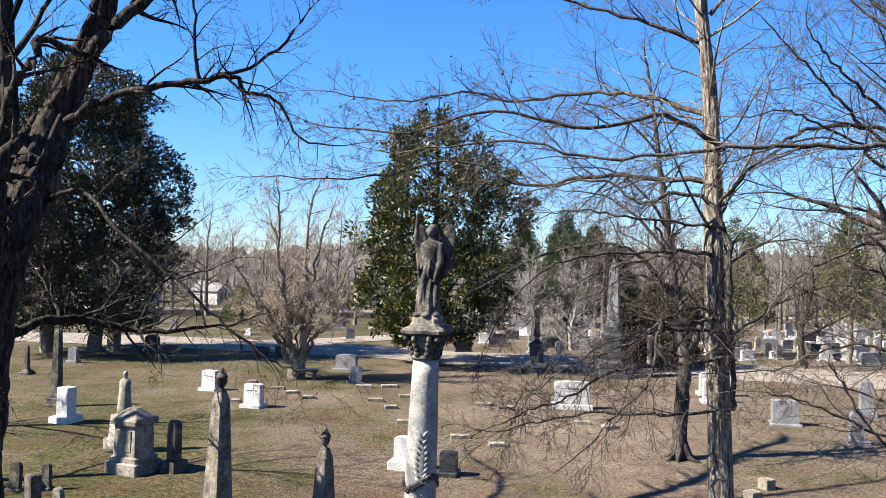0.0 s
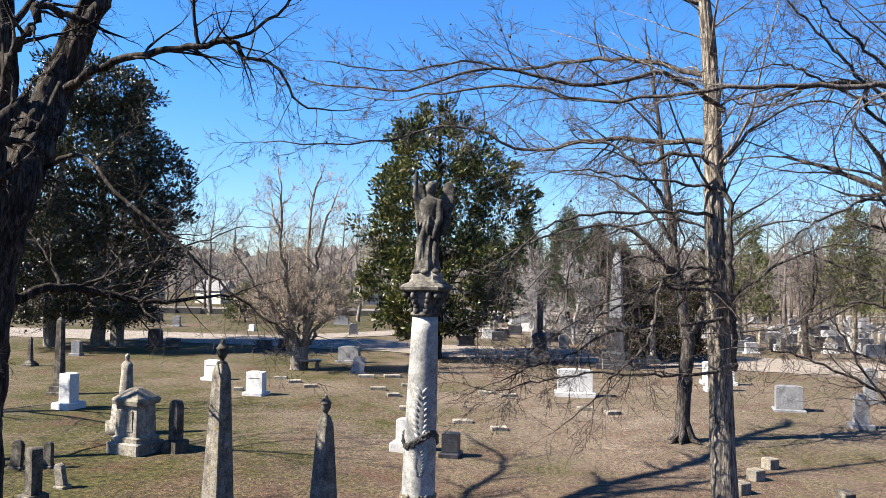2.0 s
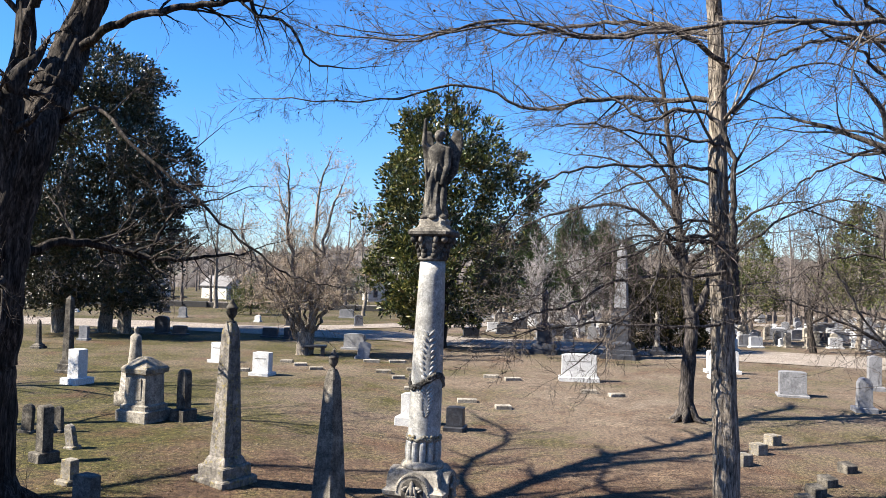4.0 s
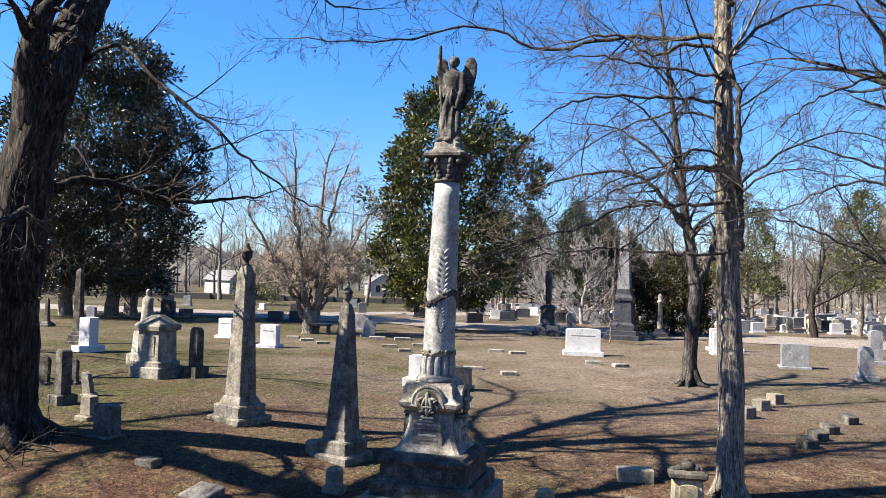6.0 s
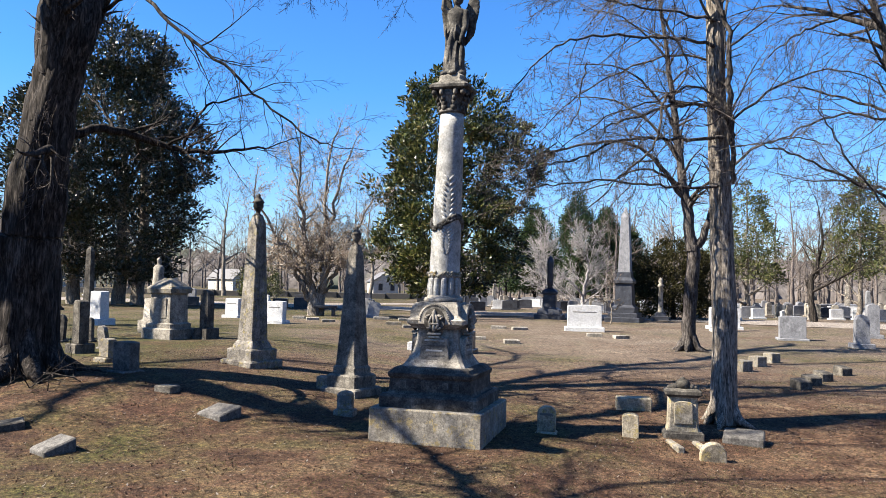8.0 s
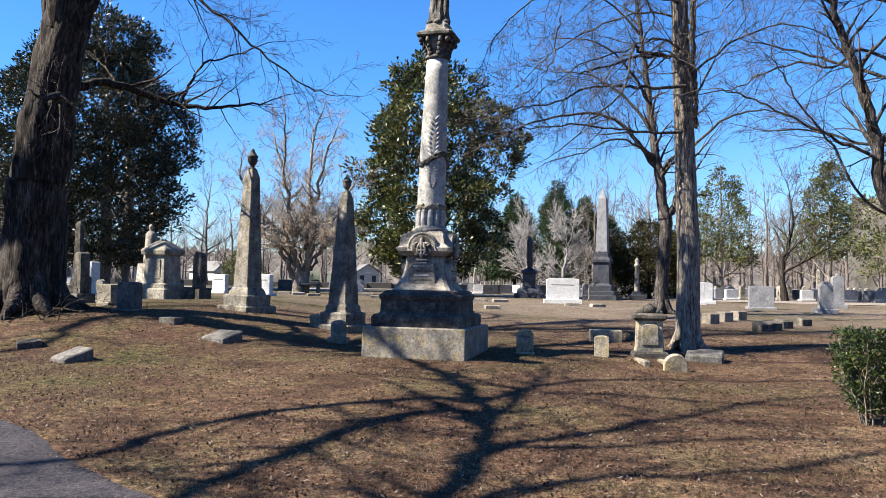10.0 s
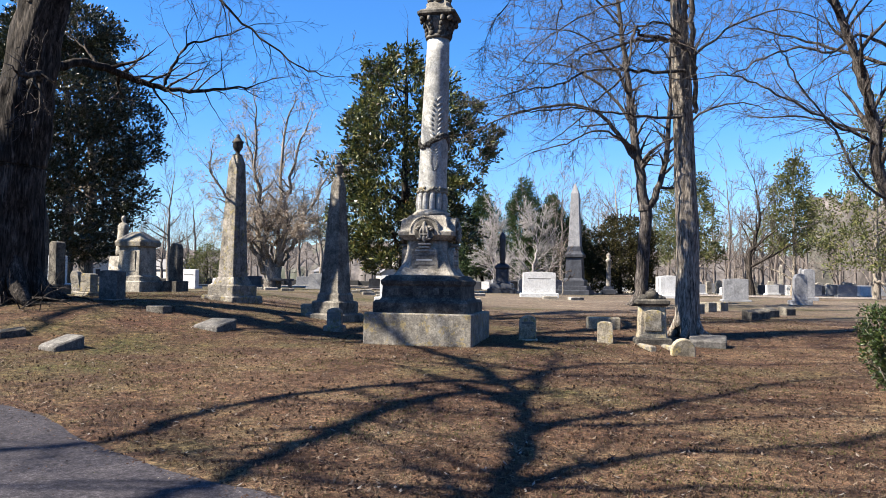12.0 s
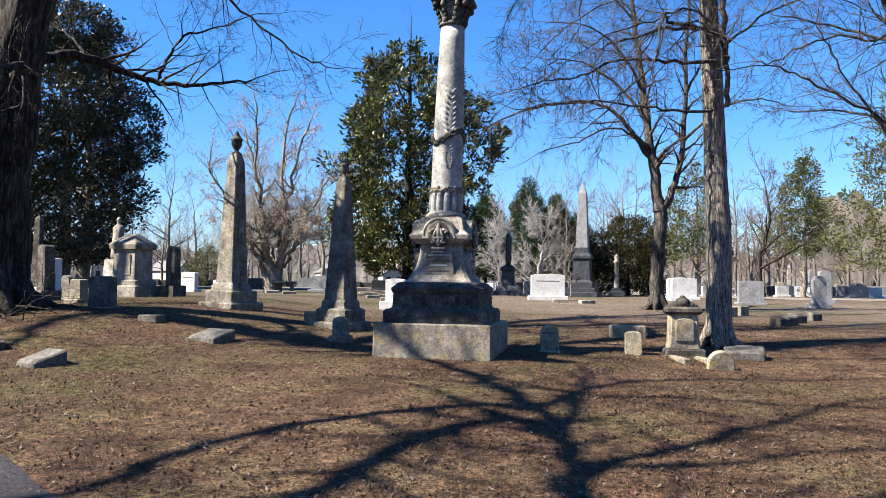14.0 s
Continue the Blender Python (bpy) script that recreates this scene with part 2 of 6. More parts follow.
def lawn_material():
    m, n, l, b = node_mat("winter_lawn")
    tc = n.new("ShaderNodeTexCoord")
    v = tc.outputs["Object"]
    broad = noise_of(n, l, v, 0.13, 4, 0.55)
    mid = noise_of(n, l, v, 0.9, 6, 0.72)
    fine = noise_of(n, l, v, 9, 6, 0.8)
    tiny = noise_of(n, l, v, 60, 4, 0.85)
    dry = ramp_of(n, l, mid, [(0.32, (0.021, 0.0112, 0.0075)), (0.45, (0.058, 0.0333, 0.0208)), (0.57, (0.1, 0.0645, 0.04)), (0.69, (0.168, 0.121, 0.083))])
    green = ramp_of(n, l, fine, [(0.3, (0.0154, 0.0178, 0.004)), (0.5, (0.0394, 0.0374, 0.0114)), (0.7, (0.0687, 0.0582, 0.0227))])
    both = n.new("ShaderNodeMath")
    l.new(broad, both.inputs[0])
    l.new(mid, both.inputs[1])
    sep = n.new("ShaderNodeSeparateXYZ")
    l.new(v, sep.inputs[0])
    west = band(n, l, sep.outputs["X"], 3.0, -9.0)
    more = n.new("ShaderNodeMath")
    more.operation = "MULTIPLY_ADD"
    more.inputs[1].default_value = 0.2
    l.new(west, more.inputs[0])
    l.new(both.outputs[0], more.inputs[2])
    col = mixed(n, l, band(n, l, more.outputs[0], 1.02, 1.26), dry, green)
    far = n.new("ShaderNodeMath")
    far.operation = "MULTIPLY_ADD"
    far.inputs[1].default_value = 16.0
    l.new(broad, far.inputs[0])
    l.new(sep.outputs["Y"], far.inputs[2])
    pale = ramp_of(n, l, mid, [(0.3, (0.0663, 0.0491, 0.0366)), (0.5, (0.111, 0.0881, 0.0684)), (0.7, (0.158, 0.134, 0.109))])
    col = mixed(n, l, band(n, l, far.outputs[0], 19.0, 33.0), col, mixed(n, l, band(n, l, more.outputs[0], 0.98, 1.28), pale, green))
    russet = noise_of(n, l, v, 0.33, 5, 0.7)
    col = mixed(n, l, band(n, l, russet, 0.52, 0.78), col, (0.058, 0.029, 0.0185))
    leaf = ramp_of(n, l, fine, [(0.34, (0.04, 0.03, 0.02)), (0.5, (0.48, 0.48, 0.48)), (0.66, (0.9, 0.85, 0.76))])
    col = mixed(n, l, 0.85, col, leaf, "OVERLAY")
    clump = noise_of(n, l, v, 26, 5, 0.75)
    col = mixed(n, l, 0.8, col, ramp_of(n, l, clump, [(0.36, (0.06, 0.045, 0.03)), (0.5, (0.5, 0.5, 0.5)), (0.64, (0.92, 0.88, 0.8))]), "OVERLAY")
    col = mixed(n, l, 0.75, col, ramp_of(n, l, tiny, [(0.36, (0.04, 0.03, 0.025)), (0.5, (0.46, 0.46, 0.46)), (0.64, (0.97, 0.95, 0.9))]), "OVERLAY")
    l.new(col, b.inputs["Base Color"])
    b.inputs["Roughness"].default_value = 0.97
    b.inputs["Specular IOR Level"].default_value = 0.15
    bump_to(n, l, b, noise_of(n, l, v, 11, 2, 0.5), 0.5, 0.03)
    return m


LAWN = lawn_material()


def asphalt_material(name, lo, mid, hi):
    m, n, l, b = node_mat(name)
    v = n.new("ShaderNodeTexCoord").outputs["Object"]
    grit = noise_of(n, l, v, 75, 4, 0.85)
    patch = noise_of(n, l, v, 0.9, 6, 0.65)
    col = ramp_of(n, l, patch, [(0.3, lo), (0.5, mid), (0.72, hi)])
    stones = noise_of(n, l, v, 28, 3, 0.7)
    col = mixed(n, l, 0.75, col, ramp_of(n, l, stones, [(0.38, (0.2, 0.2, 0.2)), (0.5, (0.5, 0.5, 0.5)), (0.62, (0.88, 0.87, 0.86))]), "OVERLAY")
    col = mixed(n, l, 0.9, col, ramp_of(n, l, grit, [(0.38, (0.12, 0.12, 0.12)), (0.5, (0.46, 0.46, 0.46)), (0.62, (0.94, 0.93, 0.92))]), "OVERLAY")
    l.new(col, b.inputs["Base Color"])
    b.inputs["Roughness"].default_value = 0.9
    b.inputs["Specular IOR Level"].default_value = 0.2
    bump_to(n, l, b, grit, 0.2, 0.004)
    return m


ASPHALT = asphalt_material("worn_asphalt", (0.0183, 0.0156, 0.0183), (0.0307, 0.027, 0.0301), (0.049, 0.0432, 0.0468))
PALE_ROAD = asphalt_material("sun_bleached_drive", (0.137, 0.115, 0.0948), (0.178, 0.152, 0.127), (0.223, 0.194, 0.166))


def plain(name, colour, rough=0.7, vary=0.25):
    m, n, l, b = node_mat(name)
    f = noise_of(n, l, coords(n, l), 3.0, 6, 0.7)
    c = Vector(colour)
    l.new(ramp_of(n, l, f, [(0.3, tuple(c * (1 - vary))), (0.7, tuple(c * (1 + vary)))]), b.inputs["Base Color"])
    b.inputs["Roughness"].default_value = rough
    return m


SIDING = plain("cream_siding", (0.401, 0.375, 0.323))
SHINGLE = plain("grey_roof_shingles", (0.106, 0.101, 0.101))
GLASS_DARK = plain("dark_window_glass", (0.028, 0.0315, 0.0385), 0.12)
WALL_DARK = plain("dark_boundary_wall", (0.0399, 0.0362, 0.0319), 0.9)
# Dark tone paints the shade of cut letters on flat raised bars.
CARVED_SHADE = plain("lettering_shade", (0.106, 0.101, 0.0927), 0.9)
CARVED_LIGHT = plain("raised_lettering", (0.293, 0.282, 0.261), 0.85)


def woods_material():
    m, n, l, b = node_mat("far_bare_woods")
    v = n.new("ShaderNodeTexCoord").outputs["Object"]
    mp = n.new("ShaderNodeMapping")
    mp.inputs["Scale"].default_value = (1, 1, 0.35)
    l.new(v, mp.inputs["Vector"])
    a = noise_of(n, l, mp.outputs[0], 0.35, 8, 0.75)
    c = noise_of(n, l, mp.outputs[0], 0.04, 4, 0.6)
    col = ramp_of(n, l, a, [(0.36, (0.0311, 0.026, 0.0233)), (0.5, (0.0727, 0.0622, 0.0561)), (0.64, (0.13, 0.111, 0.101))])
    col = mixed(n, l, band(n, l, c, 0.52, 0.7), col, (0.0519, 0.0622, 0.0389))
    l.new(col, b.inputs["Base Color"])
    b.inputs["Roughness"].default_value = 1.0
    bump_to(n, l, b, noise_of(n, l, mp.outputs[0], 0.3, 2, 0.5), 0.4, 0.8)
    return m


WOODS = woods_material()


# ---- mesh helpers ----
def mesh_ob(name, verts, faces, material, parent=None, label="", smooth=False):
    me = bpy.data.meshes.new(name)
    me.from_pydata(verts, [], faces)
    me.update()
    if smooth:
        me.polygons.foreach_set("use_smooth", [True] * len(me.polygons))
    me.materials.append(material)
    ob = new(name, me)
    if parent:
        ob.parent = parent
    return tagged(ob, label)


def part(name, bm, material, parent=None, label="", smooth=False):
    me = bpy.data.meshes.new(name)
    bmesh.ops.recalc_face_normals(bm, faces=bm.faces)
    bm.to_mesh(me)
    bm.free()
    if smooth:
        me.polygons.foreach_set("use_smooth", [True] * len(me.polygons))
    me.materials.append(material)
    ob = new(name, me)
    if parent:
        ob.parent = parent
    return tagged(ob, label)


def thing(name, label, category, x=0, y=0, z=None, rz=0, group="", lean=(0, 0)):
    ob = new(name)
    ob.empty_display_size = 0.2
    ob.matrix_world = pose(x, y, ground_z(x, y) - 0.03 if z is None else z, lean[0], lean[1], rz)
    return tagged(ob, label, category, group)


def loft(bm, secs, c=0.012, off=(0, 0)):
    """A square shaft through sections (z, half width, half depth), with small chamfered corners."""
    rings = []
    for z, a, d in secs:
        k = min(c, a * 0.4, d * 0.4)
        pts = [(a, -d + k), (a, d - k), (a - k, d), (-a + k, d), (-a, d - k), (-a, -d + k), (-a + k, -d), (a - k, -d)]
        rings.append([bm.verts.new((px + off[0], py + off[1], z)) for px, py in pts])
    for r0, r1 in zip(rings, rings[1:]):
        for i in range(8):
            bm.faces.new((r0[i], r0[(i + 1) % 8], r1[(i + 1) % 8], r1[i]))
    bm.faces.new(list(reversed(rings[0])))
    bm.faces.new(rings[-1])


def block(bm, x0, x1, y0, y1, z0, z1, c=0.015):
    """A block with eased edges on all sides."""
    a, d = (x1 - x0) / 2, (y1 - y0) / 2
    loft(bm, [(z0, a - c * 0.5, d - c * 0.5), (z0 + c, a, d), (z1 - c, a, d), (z1, a - c, d - c)], c, ((x0 + x1) / 2, (y0 + y1) / 2))


def lathe(bm, profile, seg=20, off=(0, 0)):
    rings = []
    for z, r in profile:
        rings.append([bm.verts.new((off[0] + r * math.cos(i * math.tau / seg), off[1] + r * math.sin(i * math.tau / seg), z)) for i in range(seg)])
    for r0, r1 in zip(rings, rings[1:]):
        for i in range(seg):
            bm.faces.new((r0[i], r0[(i + 1) % seg], r1[(i + 1) % seg], r1[i]))
    bm.faces.new(list(reversed(rings[0])))
    bm.faces.new(rings[-1])


def slabform(bm, outline, depth, y=0.0, c=0.012):
    """A flat form: an outline in x, z given a depth in y, with eased front and back edges."""
    cx = sum(p[0] for p in outline) / len(outline)
    cz = sum(p[1] for p in outline) / len(outline)
    rings = []
    for yy, k in ((y - depth / 2, c), (y - depth / 2 + c, 0), (y + depth / 2 - c, 0), (y + depth / 2, c)):
        ring = []
        for px, pz in outline:
            dx, dz = px - cx, pz - cz
            ln = max(math.hypot(dx, dz), 1e-6)
            ring.append(bm.verts.new((px - dx / ln * k, yy, pz - dz / ln * k)))
        rings.append(ring)
    n = len(outline)
    for r0, r1 in zip(rings, rings[1:]):
        for i in range(n):
            bm.faces.new((r0[i], r0[(i + 1) % n], r1[(i + 1) % n], r1[i]))
    bm.faces.new(list(reversed(rings[0])))
    bm.faces.new(rings[-1])


def arch(w, h, rise, n=9):
    """Outline of a headstone: straight sides to h - rise, then a curved top."""
    pts = [(-w / 2, 0), (w / 2, 0), (w / 2, h - rise)]
    for i in range(1, n):
        a = math.pi * i / n
        pts.append((w / 2 * math.cos(a), h - rise + rise * math.sin(a)))
    pts.append((-w / 2, h - rise))
    return pts


def smooth_step(a, b, v):
    t = min(1.0, max(0.0, (v - a) / (b - a)))
    return t * t * (3 - 2 * t)


def ground_z(x, y):
    near = 1 - smooth_step(9, 15, y)
    z = -0.2 * near - 0.22 * (1 - smooth_step(2, 10, y)) - 0.14 * smooth_step(0.5, 4.5, x) * near
    z += 0.4 * smooth_step(1.2, 6.2, -x) * smooth_step(8.5, 13.0, y) * (1 - 0.6 * smooth_step(19, 32, y))
    z += 0.15 * smooth_step(20, 34, y) * (1 - smooth_step(70, 100, y))
    z += 0.05 * (noise.noise(Vector((x * 0.23, y * 0.23, 3.1)))) * smooth_step(12, 20, y)
    z += 0.018 * noise.noise(Vector((x * 0.9, y * 0.9, 7.7)))
    return z


# ---- the ground and the drives ----
def build_ground():
    xs = [-1500, -700, -380, -220, -140, -100, -75] + [-60 + i * 2.0 for i in range(20)] + [-20 + i * 0.4 for i in range(101)] + [22 + i * 2.0 for i in range(20)] + [75, 100, 140, 220, 380, 700, 1500]
    ys = [-1500, -500, -200, -90, -40, -22] + [-12 + i * 0.35 for i in range(130)] + [34 + i * 1.6 for i in range(50)] + [120, 135, 150, 170, 200, 260, 360, 600, 1000, 2000]
    verts = [(x, y, ground_z(x, y)) for y in ys for x in xs]
    w = len(xs)
    faces = [(j * w + i, j * w + i + 1, (j + 1) * w + i + 1, (j + 1) * w + i) for j in range(len(ys) - 1) for i in range(w - 1)]
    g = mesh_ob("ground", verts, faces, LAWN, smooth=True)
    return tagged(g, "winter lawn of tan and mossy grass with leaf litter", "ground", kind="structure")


build_ground()


def spline(pts, per=8):
    """Catmull-Rom points through pts (tuples of equal length)."""
    out = []
    P = [pts[0]] + list(pts) + [pts[-1]]
    for i in range(1, len(P) - 2):
        p0, p1, p2, p3 = P[i - 1:i + 3]
        for k in range(per):
            t = k / per
            out.append(tuple(0.5 * (2 * b + (c - a) * t + (2 * a - 5 * b + 4 * c - d) * t * t + (3 * b - a - 3 * c + d) * t ** 3) for a, b, c, d in zip(p0, p1, p2, p3)))
    out.append(tuple(pts[-1]))
    return out


def front_drive():
    edge = spline([(-40, 14), (-25, 11.5), (-12, 9.2), (-7, 7.3), (-4.2, 5.2), (-2.8, 3.75), (-1.4, 2.62), (-0.5, 1.85), (0.6, 1.62), (1.96, 2.1), (2.7, 2.55), (5, 3.7), (9, 5.2), (20, 8.2), (40, 12)], 14)
    outs = [0, 0.08, 0.2, 0.5, 1, 1.7, 2.6, 3.6, 5, 7, 9.5]
    verts, faces = [], []
    for i, (x, y) in enumerate(edge):
        wob = 0.05 * noise.noise(Vector((x * 3.1, y * 3.1, 0))) + 0.09 * noise.noise(Vector((x * 0.8, y * 0.8, 5)))
        for j, o in enumerate(outs):
            yy = y - o + wob * (1 - o / 9.5)
            verts.append((x, yy, ground_z(x, yy) + (0.004 if j == 0 else 0.016)))
    n = len(outs)
    for i in range(len(edge) - 1):
        for j in range(n - 1):
            faces.append((i * n + j, i * n + j + 1, (i + 1) * n + j + 1, (i + 1) * n + j))
    r = mesh_ob("road", verts, faces, ASPHALT, smooth=True)
    tagged(r, "worn grey asphalt cemetery drive along the lawn edge", "road", kind="structure")


front_drive()


def far_drive(name, centre, width, label, lift=0.03):
    line = spline(centre, 16)
    verts, faces = [], []
    cols = 5
    for i, (x, y) in enumerate(line):
        x2, y2 = line[min(i + 1, len(line) - 1)]
        x1, y1 = line[max(i - 1, 0)]
        t = Vector((x2 - x1, y2 - y1)).normalized()
        for j in range(cols):
            o = (j / (cols - 1) - 0.5) * width * (1 + 0.08 * noise.noise(Vector((x * 0.3, y * 0.3, j))))
            px, py = x - t.y * o, y + t.x * o
            verts.append((px, py, ground_z(px, py) + lift + (0.02 if 0 < j < cols - 1 else 0)))
    for i in range(len(line) - 1):
        for j in range(cols - 1):
            faces.append((i * cols + j, (i + 1) * cols + j, (i + 1) * cols + j + 1, i * cols + j + 1))
    tagged(mesh_ob(name, verts, faces, PALE_ROAD, smooth=True), label, "road", kind="structure")


far_drive("road", [(-75, 70), (-48, 63), (-28, 60), (-14, 57), (-3, 54), (10, 51), (24, 46), (44, 41), (80, 36)], 8.0, "pale curving cemetery drive beyond the graves")
far_drive("road", [(-14, 60), (-6, 66), (4, 76), (18, 84), (45, 90), (90, 96)], 4.5, "narrow pale drive branching towards the back", 0.045)
far_drive("road", [(-110, 104), (-60, 108), (-20, 110), (40, 116), (110, 120)], 6.0, "pale street beyond the boundary wall", 0.05)


# ---- the tall column monument ----
def build_monument():
    mon = thing("column_monument", "tall weathered marble column monument with an inscribed stepped base", "monument", -0.385, 10.87, -0.14, -14)
    bm = bmesh.new()
    h = 0.85
    loft(bm, [(-0.2, h, h), (0.425, h, h), (0.445, h - 0.015, h - 0.015)], 0.02)
    part("plinth", bm, SPOTTED_STONE, mon, "lichen-spotted square lower plinth")
    # Step, base and letters: the dark stone holds limb shade as well as stain.
    bm = bmesh.new()
    loft(bm, [(0.445, 0.74, 0.74), (0.6, 0.74, 0.74), (0.64, 0.71, 0.71)], 0.015)
    part("step", bm, OLD_STONE, mon)
    bm = bmesh.new()
    loft(bm, [(0.64, 0.655, 0.655), (0.68, 0.63, 0.63), (0.86, 0.62, 0.62), (0.89, 0.64, 0.64), (0.94, 0.65, 0.65), (0.98, 0.6, 0.6), (1.01, 0.58, 0.58), (1.03, 0.53, 0.53)], 0.012)
    base = part("moulded_base", bm, OLD_STONE, mon, "moulded base stained and darkened for limb shade, with raised family lettering")
    for i in range(6):
        bm = bmesh.new()
        x = -0.4 + i * 0.16
        block(bm, x - 0.045, x + 0.045, -0.632, -0.615, 0.73, 0.83, 0.004)
        part("letter", bm, OLD_STONE, base)
    # die with concave flared sides
    bm = bmesh.new()
    secs = []
    for i in range(9):
        u = i / 8
        w = 0.315 + 0.175 * (1 - u) ** 2.4
        secs.append((1.03 + u * 0.56, w, w))
    loft(bm, secs, 0.05)
    die = part("die", bm, GREY_STONE, mon, "flared inscribed block with carved panels")
    for k in range(4):
        turn = Matrix.Rotation(k * math.pi / 2, 4, "Z")
        bm = bmesh.new()
        out = [(-0.24, 1.1), (0.24, 1.1), (0.2, 1.42)] + [(0.2 * math.cos(a * math.pi / 8), 1.42 + 0.07 * math.sin(a * math.pi / 8)) for a in range(1, 8)] + [(-0.2, 1.42)]
        slabform(bm, out, 0.1, -0.375, 0.01)
        bmesh.ops.transform(bm, matrix=turn, verts=bm.verts)
        panel = part("panel", bm, GREY_STONE, die)
        for j, (z, w) in enumerate(((1.42, 0.3), (1.345, 0.34), (1.27, 0.26), (1.2, 0.32))):
            bm = bmesh.new()
            block(bm, -w / 2, w / 2, -0.43, -0.42, z - 0.014, z + 0.014, 0.003)
            bmesh.ops.transform(bm, matrix=turn, verts=bm.verts)
            part("inscription_line", bm, MARKER_STONE if j % 2 else CARVED_LIGHT, die)
    # cornice with a segmental gable on each side
    bm = bmesh.new()
    loft(bm, [(1.59, 0.35, 0.35), (1.62, 0.38, 0.38), (1.66, 0.43, 0.43), (1.72, 0.445, 0.445), (1.735, 0.42, 0.42), (1.79, 0.36, 0.36), (1.93, 0.33, 0.33), (1.99, 0.29, 0.29)], 0.012)
    cap = part("cornice", bm, GREY_STONE, mon)
    for k in range(4):
        turn = Matrix.Rotation(k * math.pi / 2, 4, "Z")
        bm = bmesh.new()
        out = [(0.25 * math.cos(a * math.pi / 14), 1.72 + 0.25 * math.sin(a * math.pi / 14)) for a in range(15)] + [(-0.25, 1.66), (0.25, 1.66)]
        slabform(bm, out, 0.14, -0.375, 0.008)
        for a in range(25):
            an = math.pi * a / 24
            v = bmesh.ops.create_icosphere(bm, subdivisions=1, radius=0.015)["verts"]
            bmesh.ops.translate(bm, verts=v, vec=(0.225 * math.cos(an), -0.445, 1.72 + 0.225 * math.sin(an)))
        bmesh.ops.transform(bm, matrix=turn, verts=bm.verts)
        part("arched_gable", bm, GREY_STONE, cap)
        bm = bmesh.new()
        disc = [(0.165 * math.cos(a * math.tau / 24), 1.72 + 0.185 * math.sin(a * math.tau / 24)) for a in range(24)]
        slabform(bm, disc, 0.02, -0.44, 0.004)
        bmesh.ops.transform(bm, matrix=turn, verts=bm.verts)
        part("niche", bm, OLD_STONE, cap, "dark flat disc behind the ornament")
        bm = bmesh.new()

        def petal(cx, cz, rx, rz, rot, yy=-0.465):
            v = bmesh.ops.create_icosphere(bm, subdivisions=2, radius=1.0)["verts"]
            bmesh.ops.transform(bm, matrix=Matrix.Translation((cx, yy, cz)) @ Matrix.Rotation(-rot, 4, "Y") @ Matrix.Diagonal((rx, 0.03, rz, 1)), verts=v)

        petal(0, 1.77, 0.036, 0.12, 0)
        for s in (-1, 1):
            for cx, cz, rx, rz, rot in ((0.05, 1.74, 0.024, 0.085, 0.35), (0.09, 1.785, 0.022, 0.045, 1.2), (0.118, 1.755, 0.02, 0.035, 2.2), (0.055, 1.63, 0.02, 0.05, -0.5), (0.085, 1.6, 0.018, 0.03, -1.3)):
                petal(s * cx, cz, rx, rz, s * rot)
        petal(0, 1.61, 0.03, 0.06, 0)
        block(bm, -0.075, 0.075, -0.49, -0.43, 1.655, 1.685, 0.006)
        block(bm, -0.1, 0.1, -0.47, -0.36, 1.5, 1.535, 0.006)
        block(bm, -0.085, 0.085, -0.46, -0.36, 1.455, 1.485, 0.006)
        block(bm, -0.07, 0.07, -0.45, -0.36, 1.41, 1.44, 0.006)
        bmesh.ops.transform(bm, matrix=turn, verts=bm.verts)
        part("leaf_ornament", bm, GREY_STONE, cap, "carved lily cluster in deep relief", True)

    # column shaft, leaning very slightly
    lean = Matrix(((1, 0, 0.026, -0.05), (0, 1, 0.006, -0.01), (0, 0, 1, 0), (0, 0, 0, 1)))

    def leaned(bm):
        bmesh.ops.transform(bm, matrix=lean, verts=bm.verts)
        return bm

    bm = bmesh.new()
    lathe(bm, [(1.98, 0.3), (2.02, 0.31), (2.05, 0.29), (2.06, 0.26), (2.09, 0.245)], 28)
    part("column_base", leaned(bm), GREY_STONE, mon, "", True)
    bm = bmesh.new()
    seg = 72
    rings = []
    for z, r in ((2.08, 0.25), (2.2, 0.262), (2.34, 0.25), (2.39, 0.2)):
        ring = []
        for i in range(seg):
            a = i * math.tau / seg
            q = r * (0.72 + 0.28 * abs(math.sin(6 * a)) ** 0.5)
            ring.append(bm.verts.new((q * math.cos(a), q * math.sin(a), z)))
        rings.append(ring)
    for r0, r1 in zip(rings, rings[1:]):
        for i in range(seg):
            bm.faces.new((r0[i], r0[(i + 1) % seg], r1[(i + 1) % seg], r1[i]))
    bm.faces.new(rings[-1])
    part("fluted_foot", leaned(bm), MARBLE, mon, "fluted foot of the shaft")
    bm = bmesh.new()
    prof = [(2.36, 0.236)]
    for i in range(13):
        u = i / 12
        prof.append((2.4 + u * 2.5, 0.234 - 0.052 * u + 0.008 * math.sin(u * math.pi)))
    lathe(bm, prof, 32)
    part("shaft", leaned(bm), MARBLE, mon, "pale weathered marble shaft", True)
    bm = bmesh.new()
    rng = random.Random(4)
    for k in range(110):
        a = rng.random() * math.tau
        v = bmesh.ops.create_icosphere(bm, subdivisions=1, radius=rng.uniform(0.014, 0.03))["verts"]
        bmesh.ops.translate(bm, verts=v, vec=(0.235 * math.cos(a), 0.235 * math.sin(a), 2.41 + rng.uniform(-0.03, 0.03)))
    part("lichened_wreath", leaned(bm), LICHEN_WREATH, mon, "carved wreath crusted with yellow lichen", True)
    # hanging garland and palm leaves on the front of the shaft
    bm = bmesh.new()
